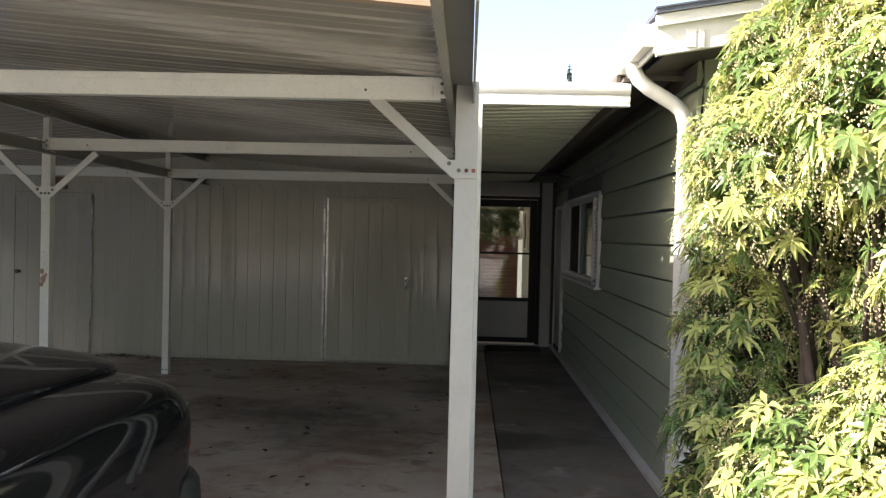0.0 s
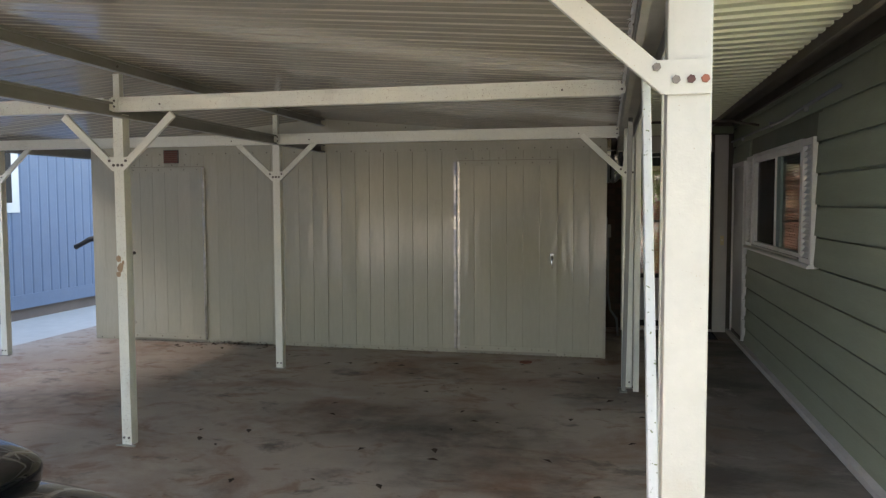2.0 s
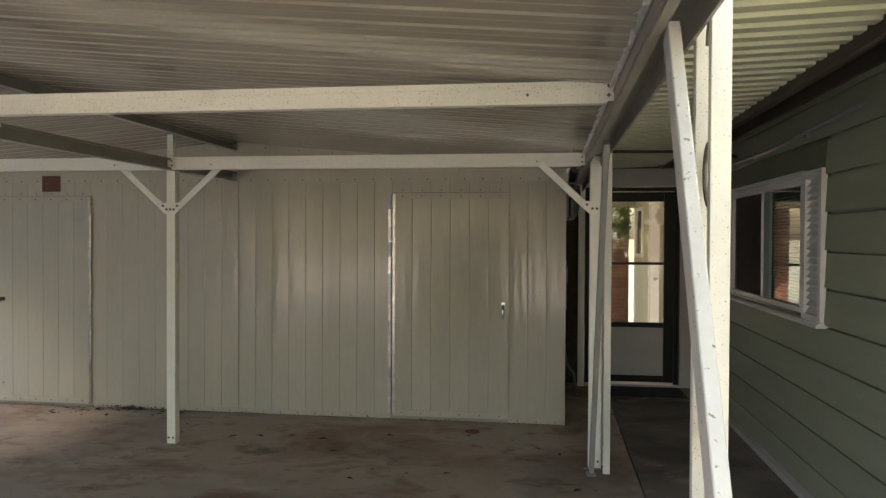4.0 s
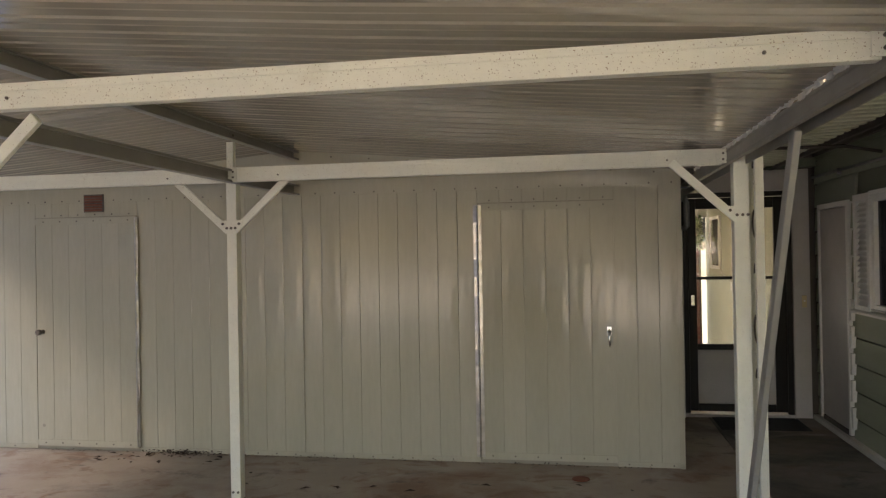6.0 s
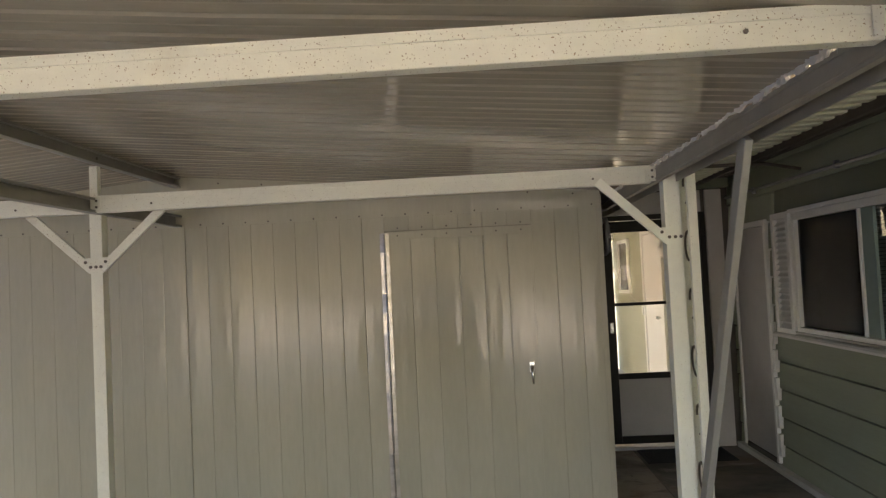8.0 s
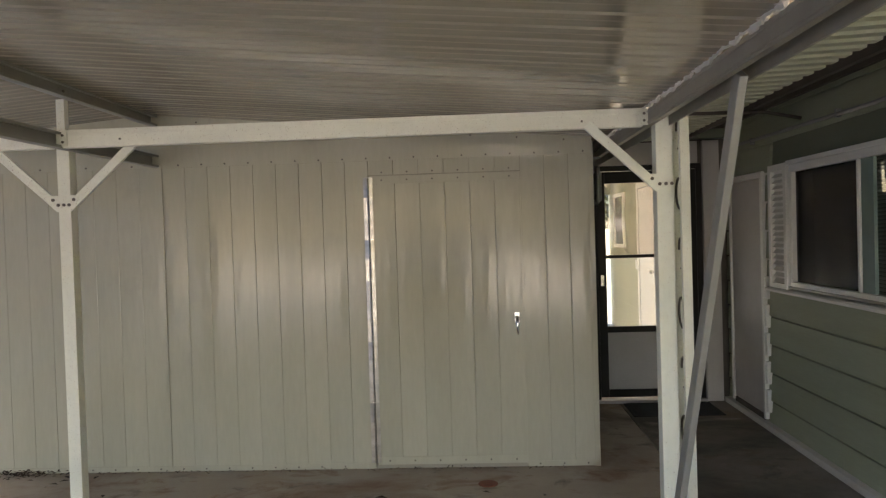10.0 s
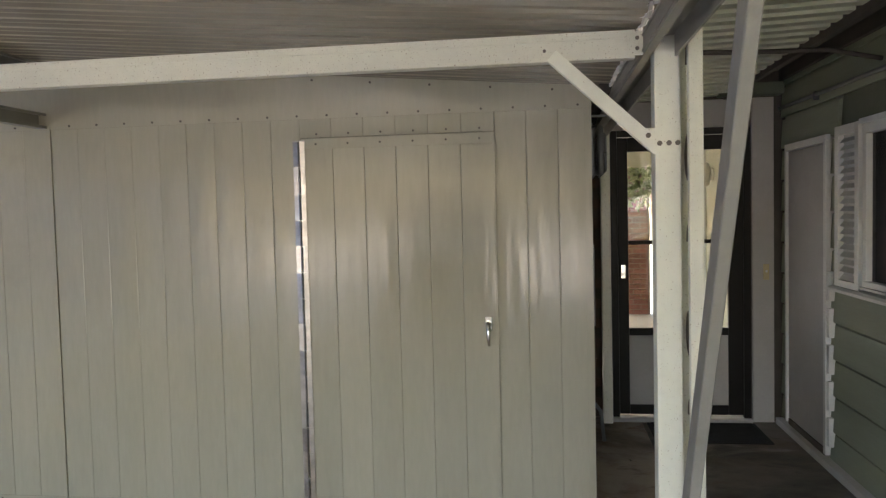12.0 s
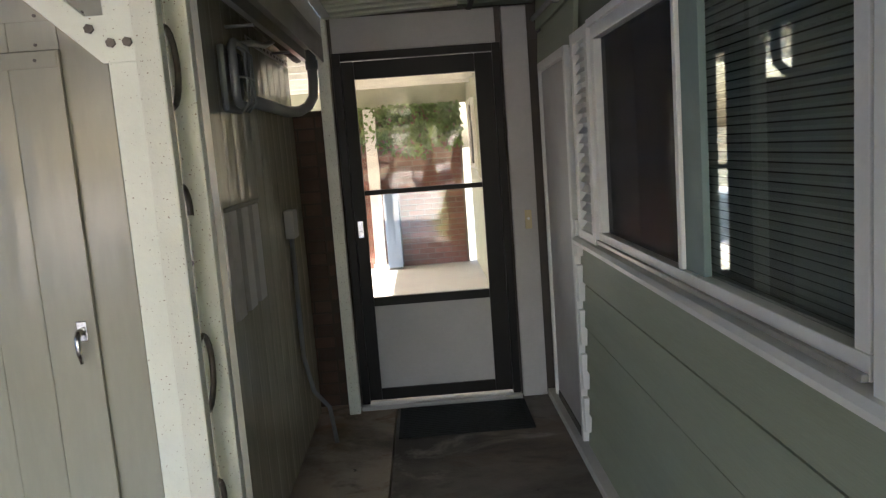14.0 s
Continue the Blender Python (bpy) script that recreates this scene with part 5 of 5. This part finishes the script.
def shrub(at, lobes, seed, whorls):
    """Many-stemmed evergreen: bent stems reach into lobes; leaf whorls and drooping flower sprays sit at the lobes' skins."""
    rng = random.Random(seed)
    t = thing("shrub", "tall evergreen shrub with glossy whorled leaves and spent flower sprays", "shrub", at)
    stems, old, young, sprays = B(), B(), B(), B()
    for c, r in lobes:
        c = Vector(c)
        root = Vector(at) + Vector((rng.uniform(-0.25, 0.25), rng.uniform(-0.2, 0.2), 0))
        k1 = root.lerp(c, 0.4) + Vector((rng.uniform(-0.15, 0.15), rng.uniform(-0.15, 0.15), 0.1))
        tube(stems, [root, k1, root.lerp(c, 0.75), c], [0.03, 0.024, 0.017, 0.011], 6)
        for _ in range(6):
            e = c + Vector((rng.gauss(0, 1), rng.gauss(0, 1), rng.gauss(0, 1))).normalized() * r * 0.85
            tube(stems, [root.lerp(c, rng.uniform(0.55, 0.95)), c.lerp(e, 0.5) + Vector((0, 0, 0.03)), e], [0.011, 0.008, 0.004], 5)
        for _ in range(int(whorls * r * r)):
            d = Vector((rng.gauss(0, 1), rng.gauss(0, 1), rng.gauss(0.15, 1))).normalized()
            rad = r * (1.0 - 0.45 * rng.random() ** 1.6) * (0.88 + 0.24 * noise.noise(d * 2.5 + c))
            p = c + d * rad
            if p.z < 0.05 or p.y > 5.02:
                continue
            grow = (d + Vector((0, 0, 0.7))).normalized()
            new_growth = rad > 0.74 * r and rng.random() < 0.66
            target = young if new_growth else old
            a0, n = rng.random() * 6.28, rng.randint(6, 9)
            u = grow.orthogonal().normalized()
            w = grow.cross(u)
            for k in range(n):
                a = a0 + k * math.tau / n + rng.uniform(-0.25, 0.25)
                way = (u * math.cos(a) + w * math.sin(a) + grow * rng.uniform(0.0, 0.6)).normalized()
                leaf(target, p, way, grow, rng.uniform(0.048, 0.09), rng.uniform(0.008, 0.0135), rng.uniform(0.15, 0.75))
            if rad > 0.72 * r and rng.random() < 0.5:
                for _ in range(6):
                    a = rng.random() * 6.28
                    way = (u * math.cos(a) + w * math.sin(a) + Vector((0, 0, -0.25))).normalized()
                    for q in range(9):
                        o = p + way * (0.014 + q * 0.0115) - Vector((0, 0, 0.0009 * q * q)) + Vector((rng.uniform(-1, 1), rng.uniform(-1, 1), rng.uniform(-1, 1))) * 0.004
                        s = rng.uniform(0.0035, 0.006)
                        vs = [sprays.verts.new(o + Vector(x) * s) for x in ((1, 0, 0), (-0.5, 0.87, 0), (-0.5, -0.87, 0), (0, 0, -1.8))]
                        for f in ((0, 1, 2), (0, 3, 1), (1, 3, 2), (2, 3, 0)):
                            sprays.faces.new([vs[i] for i in f])
    part("trunk", stems, BARK, t, "many bent bare stems")
    part("foliage", old, LEAF, t, "dark green glossy leaves")
    part("young_foliage", young, LEAF_NEW, t, "yellow-green young leaves")
    part("flower_sprays", sprays, FLOWER, t, "dry tan flower sprays")
    hang(t)
    return t


shrub((1.7, 4.2, -0.15), [((1.4, 4.2, 2.2), 0.34), ((1.32, 4.15, 1.8), 0.42), ((1.65, 3.75, 2.55), 0.52), ((1.5, 3.6, 2.0), 0.42), ((1.75, 4.2, 2.85), 0.5), ((1.33, 4.6, 1.95), 0.28), ((1.33, 4.6, 1.55), 0.28), ((1.3, 4.45, 1.15), 0.32), ((1.62, 4.5, 1.4), 0.36), ((2.0, 4.55, 1.5), 0.4), ((2.4, 4.6, 1.5), 0.45),
                          ((1.27, 4.35, 0.72), 0.33), ((1.25, 4.3, 0.3), 0.35), ((1.28, 3.45, 0.7), 0.43), ((1.1, 3.3, 0.3), 0.35), ((1.5, 3.2, 0.95), 0.4), ((1.2, 2.95, 0.25), 0.4), ((1.35, 3.1, 0.6), 0.4),
                          ((1.8, 3.6, 1.6), 0.45), ((1.9, 4.2, 1.2), 0.5), ((2.2, 3.9, 2.2), 0.6)], 7, 2800)

# ---------------------------------------------------------------- vine at the patio end
rng = random.Random(31)
t = thing("vine", "green vine trailing down the patio brick wall", "vine", (0.6, 17.0, 0))
stems, leaves = B(), B()
for k in range(7):
    x = 0.0 + k * 0.15
    pts = [Vector((x, 17.0, 2.06)), Vector((x + 0.03, 16.99, 1.9)), Vector((x + rng.uniform(-0.1, 0.1), 17.0, 1.7)), Vector((x + rng.uniform(-0.2, 0.2), 17.0, 1.5))]
    tube(stems, pts, [0.012, 0.011, 0.009, 0.004], 5)
for k in range(1500):
    p = Vector((rng.uniform(-0.15, 1.12), 17.0 - abs(rng.gauss(0, 0.09)), min(2.06, rng.gauss(1.82, 0.2))))
    if p.z < 1.42 + 0.25 * abs(p.x - 0.55):
        continue
    a = rng.random() * 6.28
    leaf(leaves, p, Vector((math.cos(a), -0.4, math.sin(a))).normalized(), Vector((0, -1, 0.3)).normalized(), rng.uniform(0.05, 0.09), rng.uniform(0.014, 0.024), 0.4)
part("stem", stems, BARK, t)
part("foliage", leaves, LEAF, t)
hang(t)

# ---------------------------------------------------------------- far fir tree
t = thing("fir_tree", "distant dark fir tree top against the bright sky", "tree", (9.0, 71, -0.16))
part("trunk", tube(B(), [(9.0, 71, -0.16), (9.0, 71, 12), (9.0, 71, 17.6)], [0.4, 0.25, 0.04], 8), BARK, t)
bm = B()
rng = random.Random(3)
for k in range(420):
    z = rng.uniform(3, 17.4)
    a, r = rng.random() * 6.28, (17.8 - z) * 0.17 + 0.1
    d = Vector((math.cos(a), math.sin(a), -0.25)).normalized()
    leaf(bm, Vector((9.0, 71, z)), d, Vector((0, 0, 1)), r, 0.25 * r + 0.1, 0.1)
part("crown", bm, FIR, t)
hang(t)

# ---------------------------------------------------------------- dry leaves and litter on the slab
rng = random.Random(11)
lm = B()
leaf(lm, Vector((0, 0, 0.004)), Vector((1, 0, 0)), Vector((0, 0, 1)), 0.06, 0.014, 0.0)
me = mesh_of("dry_leaf", lm, DRY_LEAF)
for i in range(90):
    o = new("dry_leaf", me)
    x, y = rng.uniform(-3.4, 0.2), rng.uniform(4.6, 9.5)
    if i < 24:
        x, y = rng.uniform(-4.6, -3.4), rng.uniform(9.45, 9.7)
    o.matrix_basis = pose(x, y, 0.002, rng.uniform(-6, 6), rng.uniform(-6, 6), rng.uniform(0, 360)) @ Matrix.Scale(rng.uniform(0.6, 1.5), 4)
    tagged(o, "small dry brown leaf on the concrete", "leaf", "fallen leaves")
# dark debris pile against the shed base, and a flat floor drain spot
t = thing("debris", "dark leaf debris heaped against the shed base", "debris", (-4.0, 9.7, 0))
bm = B()
for i in range(160):
    a = rng.random() * 6.28
    leaf(bm, Vector((rng.gauss(-3.95, 0.16), 9.73 - abs(rng.gauss(0, 0.035)), rng.uniform(0.002, 0.03))), Vector((math.cos(a), math.sin(a), rng.uniform(0, 0.5))).normalized(), Vector((0, 0, 1)), rng.uniform(0.02, 0.05), 0.008, 0.2)
for i in range(170):
    a = rng.random() * 6.28
    leaf(bm, Vector((rng.uniform(-5.2, -0.3), 9.735 - abs(rng.gauss(0, 0.012)), rng.uniform(0.002, 0.012))), Vector((math.cos(a), 0.4 * math.sin(a), rng.uniform(0, 0.3))).normalized(), Vector((0, 0, 1)), rng.uniform(0.012, 0.04), 0.005, 0.2)
part("litter", bm, DRY_LEAF, t)
hang(t)
t = thing("floor_cap", "dark round metal cap set in the slab", "floor cap", (-0.85, 9.4, 0))
part("disc", tube(B(), [(-0.85, 9.42, 0.0), (-0.85, 9.42, 0.006), (-0.85, 9.42, 0.007)], [0.06, 0.06, 0.05], 16), RUST, t)
hang(t)

# ---------------------------------------------------------------- brickwork pieces
brick_wall("wall_patio_north", "red brick wall at the end of the sunlit patio", -1.2, 1.14, 17.05, 0.0, 2.2, BRICK, -1)
brick_wall("wall_brick_side", "dark brown brick wall behind the shed", -0.75, 0.058, 11.62, 0.0, 1.78, BROWN_BRICK, -1)

# ---------------------------------------------------------------- siding boards of the house
EXPO = 0.213


def lap(d, z0, zn, z1):
    """Section of a lap board: a proud lower lip, and an open joint under the next board's lip."""
    return [(d - 0.016, z0), (d - 0.001, z0), (d + 0.004, z0 + 0.01), (d + 0.0195, z1), (d + 0.0185, z1), (d + 0.0172, min(zn - 0.012, z1 - 0.006)), (d - 0.005, zn - 0.017)]


COURSES = [(0.212 + (k - 1) * EXPO) for k in range(0, 12)]
for z in COURSES:
    z0, z1 = max(z, 0.045), min(z + EXPO + 0.02, 2.40)
    if z1 - z0 < 0.05:
        continue
    spans = [(WALL_Y0, WALL_Y1 - 0.03)]
    for a, b, c, d in OPENINGS:
        if z0 < d - 0.03 and z1 - 0.03 > c:
            spans = [s for p, q in spans for s in ((p, min(q, a)), (max(p, b), q)) if s[1] - s[0] > 0.02]
    for a, b in spans:
        bm = B()
        prism(bm, lap(WALL_X, z0, z + EXPO, z1), "y", a, b)
        part("siding_board", bm, SIDING, wall_east)
    bm = B()
    prism(bm, lap(WALL_Y0, z0, z + EXPO, z1), "x", WALL_X + 0.02, 7.5)
    part("siding_board", bm, SIDING, wall_front)
